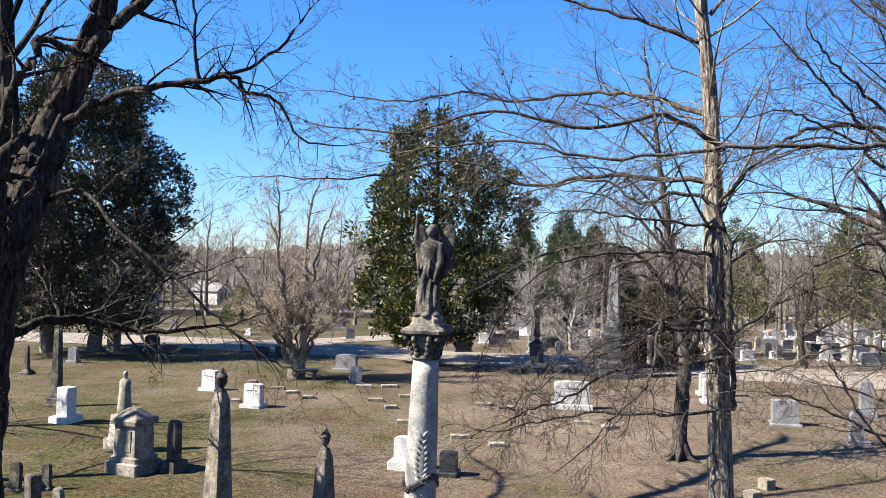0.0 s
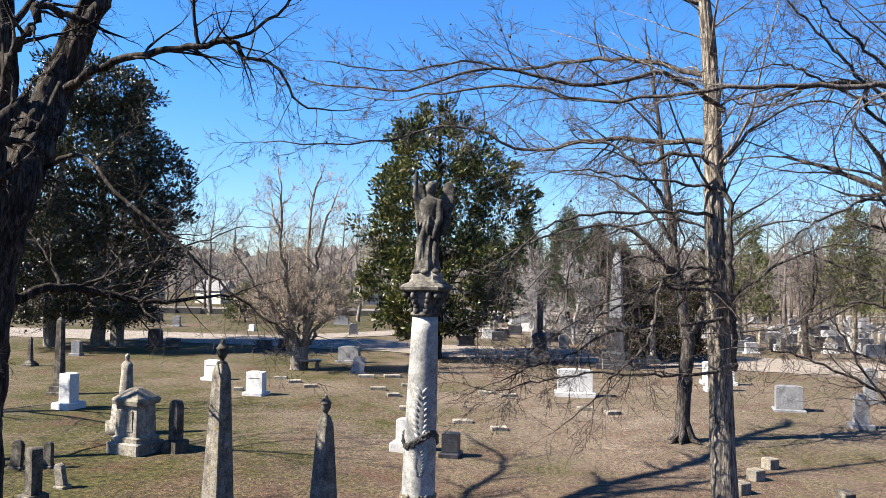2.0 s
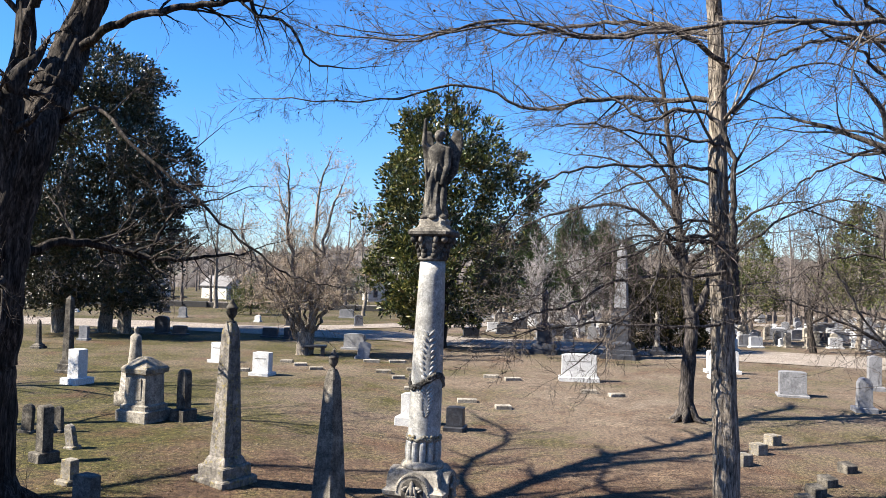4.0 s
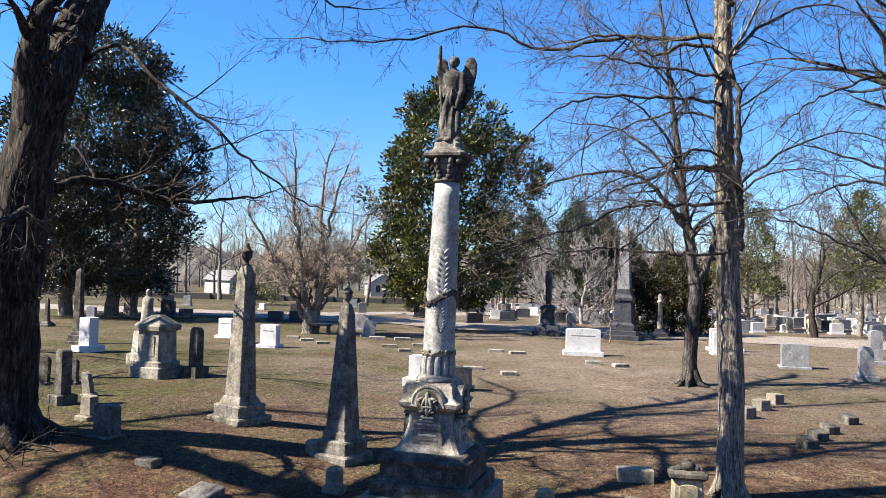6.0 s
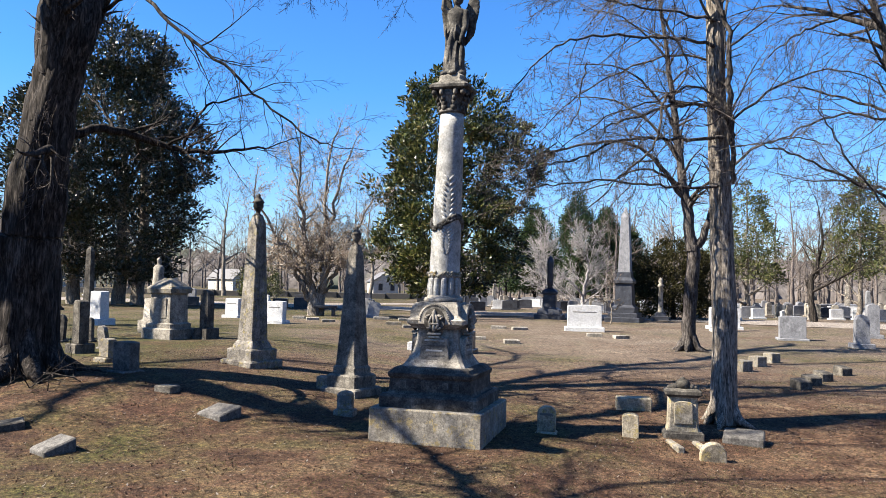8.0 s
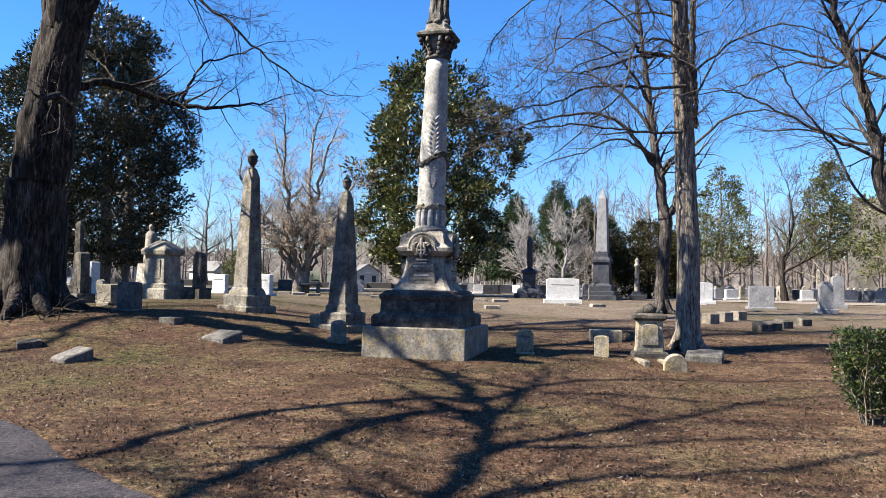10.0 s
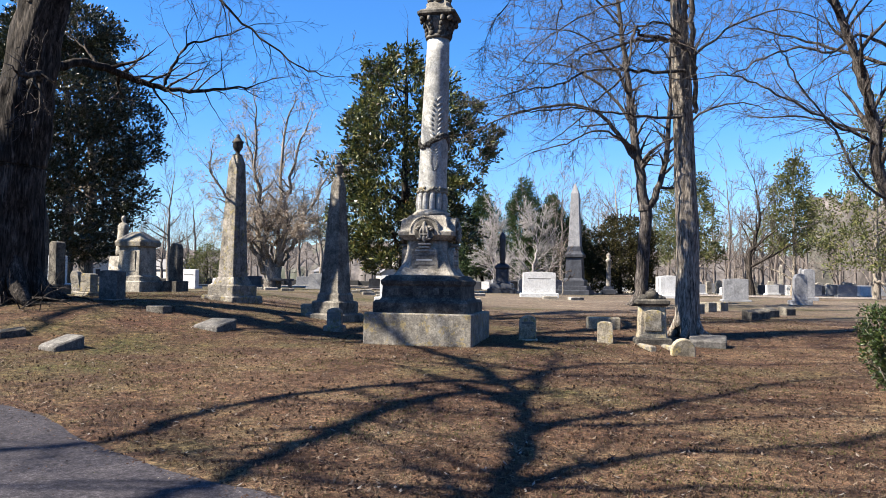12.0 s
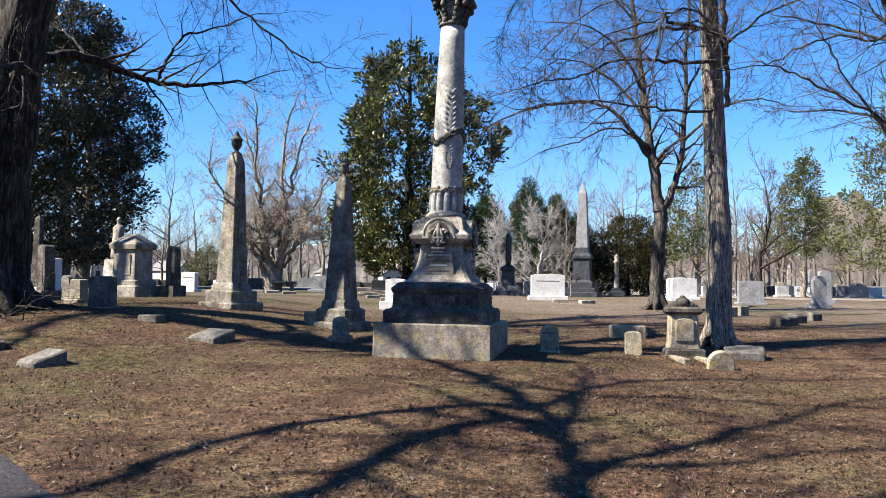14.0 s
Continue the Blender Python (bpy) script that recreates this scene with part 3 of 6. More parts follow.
    for k in range(90):
        u = k / 89
        a = -math.pi + u * math.pi * 2
        sag = 0.09 * math.cos(a * 2 + 1.2)
        for e in range(2):
            v = bmesh.ops.create_icosphere(bm, subdivisions=1, radius=rng.uniform(0.02, 0.036))["verts"]
            bmesh.ops.translate(bm, verts=v, vec=(0.235 * math.cos(a), 0.235 * math.sin(a), 3.2 + sag + rng.uniform(-0.035, 0.035)))
    part("garland", leaned(bm), STATUE_STONE, mon, "carved stone garland round the shaft", True)
    for k, (z0, z1, wid) in enumerate(((3.25, 3.88, 0.15), (2.75, 3.12, 0.1))):
        bm = bmesh.new()
        for j in range(9):
            u = j / 8
            z = z0 + (z1 - z0) * u
            for s in (-1, 1):
                a = -math.pi / 2 + 0.3 + s * (0.12 + wid * 2.2 * math.sin(u * math.pi * 0.85 + 0.3) * 0.8)
                v = bmesh.ops.create_icosphere(bm, subdivisions=1, radius=1)["verts"]
                r = 0.222 - 0.018 * (z - 2.4) / 2.5
                m = Matrix.Translation((r * math.cos(a), r * math.sin(a), z)) @ Matrix.Rotation(a + math.pi / 2, 4, "Z") @ Matrix.Rotation(s * 0.7, 4, "Y") @ Matrix.Diagonal((0.024, 0.022, 0.075, 1))
                bmesh.ops.transform(bm, matrix=m, verts=v)
        part("carved_palm_leaf", leaned(bm), MARBLE, mon, "palm leaf carved on the shaft", True)
    # capital
    bm = bmesh.new()
    lathe(bm, [(4.9, 0.2), (4.92, 0.215), (4.95, 0.21), (4.97, 0.185), (5.05, 0.19), (5.15, 0.23), (5.24, 0.27)], 24)
    cp = part("capital", leaned(bm), STATUE_STONE, mon, "blackened leafy capital", True)
    for k in range(8):
        a = k * math.pi / 4 + math.pi / 8
        bm = bmesh.new()
        for j in range(4):
            u = j / 3
            v = bmesh.ops.create_icosphere(bm, subdivisions=1, radius=1)["verts"]
            r = 0.2 + 0.09 * u * u
            bmesh.ops.transform(bm, matrix=Matrix.Translation((r * math.cos(a), r * math.sin(a), 4.98 + 0.22 * u)) @ Matrix.Rotation(a, 4, "Z") @ Matrix.Diagonal((0.035, 0.06 - 0.02 * u, 0.065, 1)), verts=v)
        part("acanthus_leaf", leaned(bm), STATUE_STONE, cp, "", True)
    for k in range(4):
        a = k * math.pi / 2 + math.pi / 4
        bm = bmesh.new()
        v = bmesh.ops.create_icosphere(bm, subdivisions=2, radius=0.05)["verts"]
        bmesh.ops.translate(bm, verts=v, vec=(0.32 * math.cos(a), 0.335 * math.sin(a), 5.2))
        part("volute", leaned(bm), STATUE_STONE, cp, "", True)
    bm = bmesh.new()
    loft(bm, [(5.24, 0.27, 0.27), (5.27, 0.31, 0.31), (5.31, 0.315, 0.315), (5.335, 0.29, 0.29), (5.37, 0.22, 0.22)], 0.05)
    part("abacus", leaned(bm), STATUE_STONE, mon)
    bm = bmesh.new()
    loft(bm, [(5.33, 0.21, 0.2), (5.38, 0.215, 0.2), (5.42, 0.19, 0.19), (5.47, 0.2, 0.18), (5.53, 0.15, 0.15)], 0.05)
    part("statue_base", leaned(bm), GREY_STONE, mon)

    # angel: one plain mesh
    bm = bmesh.new()
    seg = 30
    rings = []
    for z, rx, ry, ox in ((0, 0.17, 0.16, 0), (0.06, 0.185, 0.17, 0), (0.2, 0.165, 0.15, -0.01), (0.45, 0.15, 0.135, -0.01), (0.65, 0.145, 0.12, 0), (0.78, 0.125, 0.1, 0), (0.88, 0.14, 0.105, 0), (0.98, 0.165, 0.105, 0), (1.04, 0.15, 0.09, 0), (1.08, 0.07, 0.06, 0), (1.12, 0.05, 0.05, 0)):
        fold = 0.085 * max(0, 1 - z / 0.95)
        ring = []
        for i in range(seg):
            a = i * math.tau / seg
            k = 1 + fold * math.sin(a * 9 + z * 3.0) + 0.05 * noise.noise(Vector((math.cos(a) * 3, math.sin(a) * 3, z * 4)))
            ring.append(bm.verts.new((ox + rx * k * math.cos(a), ry * k * math.sin(a), z)))
        rings.append(ring)
    for r0, r1 in zip(rings, rings[1:]):
        for i in range(seg):
            bm.faces.new((r0[i], r0[(i + 1) % seg], r1[(i + 1) % seg], r1[i]))
    bm.faces.new(rings[-1])
    bm.faces.new(list(reversed(rings[0])))

    def blob(x, y, z, rx, ry, rz, m=Matrix()):
        v = bmesh.ops.create_icosphere(bm, subdivisions=2, radius=1)["verts"]
        bmesh.ops.transform(bm, matrix=Matrix.Translation((x, y, z)) @ m @ Matrix.Diagonal((rx, ry, rz, 1)), verts=v)

    def limb(pts):
        for (a, ra), (b, rb) in zip(pts, pts[1:]):
            for i in range(7):
                u = i / 6
                p = Vector(a).lerp(Vector(b), u)
                r = ra + (rb - ra) * u
                blob(*p, r, r, r * 1.25)

    blob(0.0, -0.015, 1.2, 0.07, 0.08, 0.095)
    blob(0.01, 0.02, 1.22, 0.082, 0.08, 0.085)
    limb([((-0.13, -0.02, 1.0), 0.052), ((-0.2, -0.06, 1.08), 0.045), ((-0.185, -0.1, 1.28), 0.034), ((-0.18, -0.11, 1.42), 0.024)])
    limb([((0.15, -0.02, 0.98), 0.055), ((0.17, -0.06, 0.76), 0.048), ((0.13, -0.13, 0.58), 0.036), ((0.12, -0.14, 0.5), 0.03)])
    blob(0.14, -0.1, 0.3, 0.05, 0.06, 0.2)
    blob(-0.06, -0.12, 0.4, 0.05, 0.05, 0.34, Matrix.Rotation(0.12, 4, "Y"))
    for s, wide in ((1, 1.0), (-1, 0.8)):
        for i in range(13):
            u = i / 12
            wx = s * wide * (0.13 + 0.13 * math.sin(min(1, u * 2.6) * 1.57) - 0.07 * u * u)
            wz = 0.96 + 0.26 * math.sin(min(1, u * 3.2) * 1.57) - 0.66 * max(0, u - 0.25)
            ww = 0.05 + 0.05 * math.sin(u * math.pi) * wide
            blob(wx, 0.09 + 0.03 * u, wz, ww, 0.026, 0.1, Matrix.Rotation(s * 0.2, 4, "Y"))
        for i in range(5):
            blob(s * wide * (0.15 + 0.03 * i), 0.1, 0.62 + 0.04 * i, 0.022, 0.024, 0.14, Matrix.Rotation(s * 0.12, 4, "Y"))
    for x, z, rz in ((-0.1, 0.3, 0.3), (-0.03, 0.35, 0.36), (0.05, 0.28, 0.28), (-0.12, 0.62, 0.16), (0.03, 0.66, 0.14)):
        blob(x, -0.125, z, 0.02, 0.035, rz, Matrix.Rotation(0.1 * x * 10, 4, "Y"))
    for x, y in ((-0.12, -0.13), (0.02, -0.16), (0.14, -0.1), (-0.16, 0.02)):
        blob(x, y, 0.02, 0.07, 0.06, 0.045)
    bmesh.ops.transform(bm, matrix=Matrix.Translation((-0.385, 10.87, -0.14)) @ Matrix.Rotation(radians(-14), 4, "Z") @ lean @ Matrix.Translation((0, 0, 5.5)) @ Matrix.Diagonal((1.0, 1.0, 1.0, 1)), verts=bm.verts)
    st = part("angel_statue", bm, STATUE_STONE, None, "", True)
    skin = st.modifiers.new("skin", "REMESH")
    skin.mode, skin.voxel_size, skin.use_smooth_shade = "VOXEL", 0.012, True
    tagged(st, "blackened stone figure with wings and one raised arm", "statue")


build_monument()


# ---- gravestones ----
def urn_profile(z, k):
    form = ((0, 0.1), (0.03, 0.105), (0.05, 0.055), (0.1, 0.05), (0.14, 0.085), (0.22, 0.125), (0.3, 0.118), (0.32, 0.14), (0.35, 0.138), (0.37, 0.11), (0.43, 0.075), (0.47, 0.04), (0.5, 0.05), (0.54, 0.015))
    return [(z + a * k, r * k) for a, r in form]


def obelisk(x, y, rz, height, base, wb, wt, mat, label, urn=0.0, steps=2, lean=(0, 0), peak=0.12):
    ob = thing("obelisk", label, "monument", x, y, None, rz, lean=lean)
    z = 0.0
    w = base / 2
    for k in range(steps):
        bm = bmesh.new()
        hh = 0.16 if k == 0 else 0.24
        loft(bm, [(z, w, w), (z + hh - 0.03, w, w), (z + hh, w - 0.03, w - 0.03)], 0.02)
        part("base_step", bm, mat, ob)
        z += hh
        w *= 0.8
    bm = bmesh.new()
    loft(bm, [(z, w, w), (z + 0.05, w * 0.96, w * 0.96), (z + 0.12, wb / 2 + 0.03, wb / 2 + 0.03), (z + 0.16, wb / 2, wb / 2)], 0.015)
    part("moulding", bm, mat, ob)
    z += 0.16
    top = height - (urn * 0.5 if urn else 0)
    bm = bmesh.new()
    n = 6
    secs = [(z + (top - peak - z) * i / n, (wb + (wt - wb) * i / n) / 2, (wb + (wt - wb) * i / n) / 2) for i in range(n + 1)]
    secs.append((top, 0.02 if not urn else wt * 0.3, 0.02 if not urn else wt * 0.3))
    loft(bm, secs, 0.018)
    part("shaft", bm, mat, ob)
    if urn:
        bm = bmesh.new()
        lathe(bm, urn_profile(top - 0.02, urn), 16)
        part("urn", bm, OLD_STONE, ob, "blackened carved urn finial", True)
    return ob


obelisk(-4.66, 15.47, -30, 3.7, 0.94, 0.46, 0.27, LICHEN_STONE, "tall tapering obelisk streaked with lichen, urn on top", 0.9, lean=(0, 1.0), peak=0.2)
obelisk(-2.22, 13.7, -28, 3.2, 0.84, 0.45, 0.22, SHADED_STONE, "stained obelisk darkened for tree shade, with a small urn finial", 0.72, lean=(0, 0.6), peak=0.16)


def headstone(x, y, rz, w, h, d, mat, label, top=0.0, base=(1.25, 0.16), lean=(0, 0), name="headstone", lines=0, group="", shape="arch"):
    """An upright stone on its base course."""
    ob = thing(name, label, "gravestone", x, y, None, rz, group, lean)
    bz = 0.0
    if base:
        bm = bmesh.new()
        bw, bh = base
        loft(bm, [(-0.08, w * bw / 2, d * 1.0), (bh - 0.02, w * bw / 2, d * 1.0), (bh, w * bw / 2 - 0.02, d * 1.0 - 0.02)], 0.015)
        part("base", bm, mat, ob)
        bz = bh
    bm = bmesh.new()
    if shape == "arch":
        out = arch(w, h - bz, max(top, 0.02))
    else:
        hh = h - bz
        out = [(-w / 2, 0), (w / 2, 0), (w * 0.46, hh - top), (w * 0.3, hh - top * 0.2), (0, hh), (-w * 0.3, hh - top * 0.2), (-w * 0.46, hh - top)]
    slabform(bm, [(a, b + bz) for a, b in out], d)
    st = part("stone", bm, mat, ob)
    for k in range(lines):
        bm = bmesh.new()
        ww = w * (0.55 if k % 2 else 0.7)
        zz = bz + (h - bz) * (0.68 - 0.13 * k)
        block(bm, -ww / 2, ww / 2, -d / 2 - 0.004, -d / 2 + 0.01, zz - 0.018, zz + 0.018, 0.002)
        part("inscription_line", bm, CARVED_SHADE, st)
    return ob


def slab(x, y, rz, w, d, h, mat, label, tilt=0.0, group=""):
    bm = bmesh.new()
    a, b = w / 2, d / 2
    loft(bm, [(-0.1, a, b), (h - 0.02, a, b), (h, a - 0.02, b - 0.02)], 0.015)
    for v in bm.verts:
        if v.co.z > 0:
            v.co.z += tilt * v.co.y
    ob = part("grave_marker", bm, mat)
    ob.matrix_world = pose(x, y, ground_z(x, y) - 0.02, 0, 0, rz)
    return tagged(ob, label, "gravestone", group)


# around the column monument
headstone(-2.02, 11.85, -8, 0.26, 0.43, 0.13, LICHEN_STONE, "small round-shouldered headstone mottled with lichen", 0.07, (1.35, 0.13), lines=2)
headstone(1.26, 11.2, -12, 0.28, 0.44, 0.14, SUNLIT_TAN_STONE, "small arched lichened headstone in the grass", 0.1, (1.2, 0.05), lines=1)
headstone(2.56, 11.2, -10, 0.25, 0.38, 0.2, SUNLIT_TAN_STONE, "stubby yellowed headstone with rounded shoulders", 0.05, None)
slab(3.0, 13.2, -6, 0.62, 0.3, 0.24, SUNLIT_TAN_STONE, "low pale granite block marker on the lawn")
slab(-2.72, 13.75, -10, 0.3, 0.24, 0.27, SPOTTED_STONE, "small square footstone beside the dark obelisk")
slab(-3.88, 11.05, -30, 0.54, 0.44, 0.13, MARKER_STONE, "flat slanted grey marker lying on the lawn", 0.25)
slab(-5.1, 12.0, -18, 0.36, 0.26, 0.12, OLD_STONE, "little sunken marker among fallen leaves")
slab(-5.42, 9.0, -36, 0.42, 0.42, 0.15, MARKER_STONE, "flat dark grey marker tilted in the grass", 0.32)
slab(-6.6, 10.0, -58, 0.42, 0.34, 0.11, OLD_STONE, "flat grey marker half sunk in the lawn", 0.14)
slab(4.3, 11.2, -22, 0.6, 0.36, 0.17, MARKER_STONE, "flat pale slab leaning against roots", 0.25)


def pedestal_stone():
    ob = thing("pedestal_tombstone", "lichened pedestal tombstone with a carved rounded cap", "gravestone", 3.42, 11.45, None, -8)
    bm = bmesh.new()
    loft(bm, [(-0.05, 0.31, 0.25), (0.1, 0.31, 0.25), (0.13, 0.28, 0.22)], 0.015)
    part("base", bm, OLD_STONE, ob)
    bm = bmesh.new()
    loft(bm, [(0.13, 0.25, 0.18), (0.2, 0.235, 0.165), (0.66, 0.215, 0.15)], 0.03)
    b = part("body", bm, SUNLIT_TAN_STONE, ob)
    bm = bmesh.new()
    slabform(bm, [(x, z + 0.24) for x, z in arch(0.28, 0.36, 0.05)], 0.05, -0.165)
    part("panel", bm, SUNLIT_TAN_STONE, b)
    bm = bmesh.new()
    loft(bm, [(0.66, 0.24, 0.175), (0.7, 0.28, 0.21), (0.75, 0.28, 0.21), (0.78, 0.22, 0.16)], 0.02)
    c = part("cap", bm, OLD_STONE, ob, "darkened moulded cap")
    bm = bmesh.new()
    for px, pz, r in ((0, 0.84, 0.12), (-0.12, 0.8, 0.075), (0.12, 0.8, 0.075), (-0.19, 0.79, 0.05), (0.19, 0.79, 0.05), (0, 0.92, 0.05)):
        v = bmesh.ops.create_icosphere(bm, subdivisions=2, radius=r)["verts"]
        bmesh.ops.transform(bm, matrix=Matrix.Translation((px, 0, pz)) @ Matrix.Diagonal((1, 0.8, 0.8, 1)), verts=v)
    part("carved_crest", bm, OLD_STONE, c, "", True)
    for dx in (-0.2, 0.2):
        k = slab(3.33 + dx, 10.75, 4, 0.1, 0.62, 0.09, SPOTTED_STONE, "narrow stone kerb of a small grave", group="grave kerbs")
    bm = bmesh.new()
    slabform(bm, arch(0.36, 0.3, 0.18), 0.12)
    d = part("footstone", bm, SUNLIT_TAN_STONE)
    d.matrix_world = pose(3.5, 10.1, ground_z(3.5, 10.1) - 0.03, 8, 0, -6)
    tagged(d, "half-round lichened footstone at a grave's end", "gravestone")


pedestal_stone()

# rows of small cube markers
for i, (x, y) in enumerate(((7.14, 19.74), (7.98, 21.05), (8.87, 22.41))):
    slab(x, y, 28, 0.36, 0.34, 0.31, SPOTTED_STONE, "small square granite family marker in a row", group="square markers")
for i, (x, y) in enumerate(((7.2, 16.2), (7.8, 17.1), (8.4, 17.9), (9.5, 19.3))):
    slab(x, y, 24, 0.36, 0.3, 0.24, OLD_STONE, "dark weathered slanted marker in a row", 0.2, group="slanted markers")

# left hand group by the big tree
headstone(-6.42, 13.3, -24, 0.44, 0.6, 0.24, MARKER_STONE, "slanted grey headstone in tree shade", 0.03, (1.08, 0.06))
headstone(-7.4, 14.6, -24, 0.28, 0.5, 0.2, SPOTTED_STONE, "square old headstone on a low base", 0.02, (1.35, 0.12))
headstone(-8.8, 16.2, -30, 0.26, 1.22, 0.24, OLD_STONE, "dark slim pillar headstone with rounded top", 0.06, (1.6, 0.24))
headstone(-8.85, 17.5, -26, 0.28, 0.6, 0.12, LICHEN_STONE, "small leaning scroll-topped headstone", 0.14, (1.3, 0.1), (6, -6))
headstone(-10.8, 19.0, -10, 0.3, 0.75, 0.12, OLD_STONE, "narrow round-topped old headstone", 0.15, (1.3, 0.1), (0, 4))
headstone(-10.1, 19.2, -12, 0.22, 0.68, 0.12, OLD_STONE, "narrow stained headstone by the tree", 0.1, (1.4, 0.1))


def table_tomb():
    ob = thing("pedestal_monument", "heavy grey family monument with hipped cap", "monument", -8.75, 21.15, None, -22)
    bm = bmesh.new()
    block(bm, -0.56, 0.56, -0.5, 0.5, -0.05, 0.34, 0.03)
    part("base", bm, GREY_STONE, ob)
    bm = bmesh.new()
    loft(bm, [(0.34, 0.47, 0.42), (0.46, 0.47, 0.42), (0.5, 0.4, 0.36), (1.3, 0.38, 0.34), (1.34, 0.41, 0.37)], 0.02)
    b = part("body", bm, GREY_STONE, ob)
    bm = bmesh.new()
    block(bm, -0.24, 0.24, -0.372, -0.345, 0.62, 1.2, 0.01)
    part("panel", bm, GREY_STONE, b)
    bm = bmesh.new()
    loft(bm, [(1.34, 0.46, 0.42), (1.46, 0.48, 0.44), (1.52, 0.44, 0.4), (1.74, 0.17, 0.13), (1.76, 0.14, 0.1)], 0.02)
    part("cap", bm, SPOTTED_STONE, ob, "hipped lichen-spotted cap")


table_tomb()
headstone(-7.65, 21.2, -24, 0.3, 1.45, 0.26, OLD_STONE, "tall dark draped pillar headstone", 0.18, (1.7, 0.35))


def robed_statue():
    bm = bmesh.new()
    seg = 20
    rings = []
    for z, rx, ry in ((0, 0.2, 0.18), (0.1, 0.22, 0.2), (0.5, 0.19, 0.17), (0.8, 0.17, 0.15), (0.98, 0.19, 0.14), (1.05, 0.13, 0.1), (1.1, 0.05, 0.05), (1.14, 0.055, 0.06), (1.2, 0.07, 0.075), (1.27, 0.06, 0.065), (1.31, 0.02, 0.02)):
        rings.append([bm.verts.new((rx * (1 + 0.07 * math.sin(a * 7 * math.tau / seg + z)) * math.cos(a * math.tau / seg), ry * math.sin(a * math.tau / seg), z)) for a in range(seg)])
    for r0, r1 in zip(rings, rings[1:]):
        for i in range(seg):
            bm.faces.new((r0[i], r0[(i + 1) % seg], r1[(i + 1) % seg], r1[i]))
    bm.faces.new(rings[-1])
    bm.faces.new(list(reversed(rings[0])))
    loft(bm, [(-1.14, 0.42, 0.42), (-0.7, 0.42, 0.42), (-0.68, 0.32, 0.32), (0.0, 0.28, 0.28)], 0.02)
    st = part("robed_statue", bm, GREY_STONE, None, "", True)
    st.matrix_world = pose(-10.1, 23.6, ground_z(-10.1, 23.6) + 1.12, 0, 0, -20)
    tagged(st, "grey robed figure on a square stone pedestal", "statue")


robed_statue()
obelisk(-16.2, 31.2, -10, 3.15, 0.7, 0.34, 0.24, OLD_STONE, "slim dark obelisk among older graves", 0, 2)
obelisk(-22.4, 40.0, -10, 1.55, 0.6, 0.24, 0.16, OLD_STONE, "short dark obelisk at the end of a row", 0, 1)
headstone(-14.1, 27.9, -20, 0.52, 1.3, 0.42, WHITE_STONE, "white square pillar headstone on a white base", 0.02, (1.55, 0.26))
headstone(-11.5, 36.0, -14, 0.7, 0.95, 0.34, WHITE_STONE, "plain white marble headstone on its base", 0.02, (1.25, 0.16), lines=1)
headstone(-8.35, 31.9, -14, 0.74, 0.98, 0.36, WHITE_STONE, "plain white marble headstone on its base", 0.02, (1.22, 0.16), lines=1)
headstone(-20.26, 51.0, -8, 0.95, 1.25, 0.3, DARK_GRANITE, "dark granite headstone with curved top", 0.25, (1.2, 0.18))
headstone(-18.9, 50.6, -8, 0.9, 0.66, 0.3, DARK_GRANITE, "low dark granite headstone", 0.03, (1.2, 0.14))
headstone(-12.9, 50.6, -8, 1.0, 0.68, 0.3, DARK_GRANITE, "low dark granite headstone", 0.03, (1.2, 0.14))
headstone(-11.4, 50.2, -8, 0.95, 0.75, 0.3, DARK_GRANITE, "dark bluish granite headstone", 0.03, (1.2, 0.14))
headstone(-22.5, 45.0, -8, 0.55, 0.9, 0.24, PALE_STONE, "grey rounded headstone under the dark tree", 0.1)
headstone(-24.2, 54.5, 0, 0.34, 0.45, 0.2, DARK_GRANITE, "tiny dark marker beside the drive", 0.03, None)
headstone(-6.4, 44.3, -10, 1.2, 0.95, 0.35, PALE_STONE, "wide pale granite headstone", 0.1, (1.2, 0.16))
headstone(-5.25, 39.4, 10, 0.62, 0.9, 0.16, PALE_STONE, "leaning pale headstone on a rubble base", 0.12, (1.3, 0.12), (-14, 10))
headstone(-1.5, 23.6, -12, 0.6, 1.0, 0.32, WHITE_STONE, "squat pale marble headstone with scroll side", 0.05, (1.5, 0.3))
headstone(-0.15, 23.0, -12, 0.5, 0.72, 0.34, DARK_GRANITE, "low grey stone block behind the column", 0.03, (1.2, 0.16))
headstone(4.98, 34.2, -4, 1.5, 1.2, 0.42, WHITE_STONE, "broad white marble family headstone", 0.06, (1.16, 0.22), lines=1)
headstone(11.76, 36.5, -4, 0.85, 1.15, 0.34, WHITE_STONE, "white granite headstone with arched top", 0.08, (1.2, 0.18))
headstone(12.6, 38.8, -4, 1.45, 1.15, 0.4, WHITE_STONE, "wide white family headstone", 0.08, (1.16, 0.18))
headstone(13.1, 31.6, -14, 1.0, 1.02, 0.5, PALE_STONE, "pale granite block headstone dappled by shadow", 0.04, (1.18, 0.12))
headstone(14.3, 28.3, -10, 0.5, 1.25, 0.34, PALE_STONE, "tapering grey granite headstone", 0.2, (1.5, 0.2), shape="point")
headstone(17.4, 33.8, -10, 0.5, 1.5, 0.34, PALE_STONE, "tall grey granite headstone", 0.1, (1.5, 0.2))


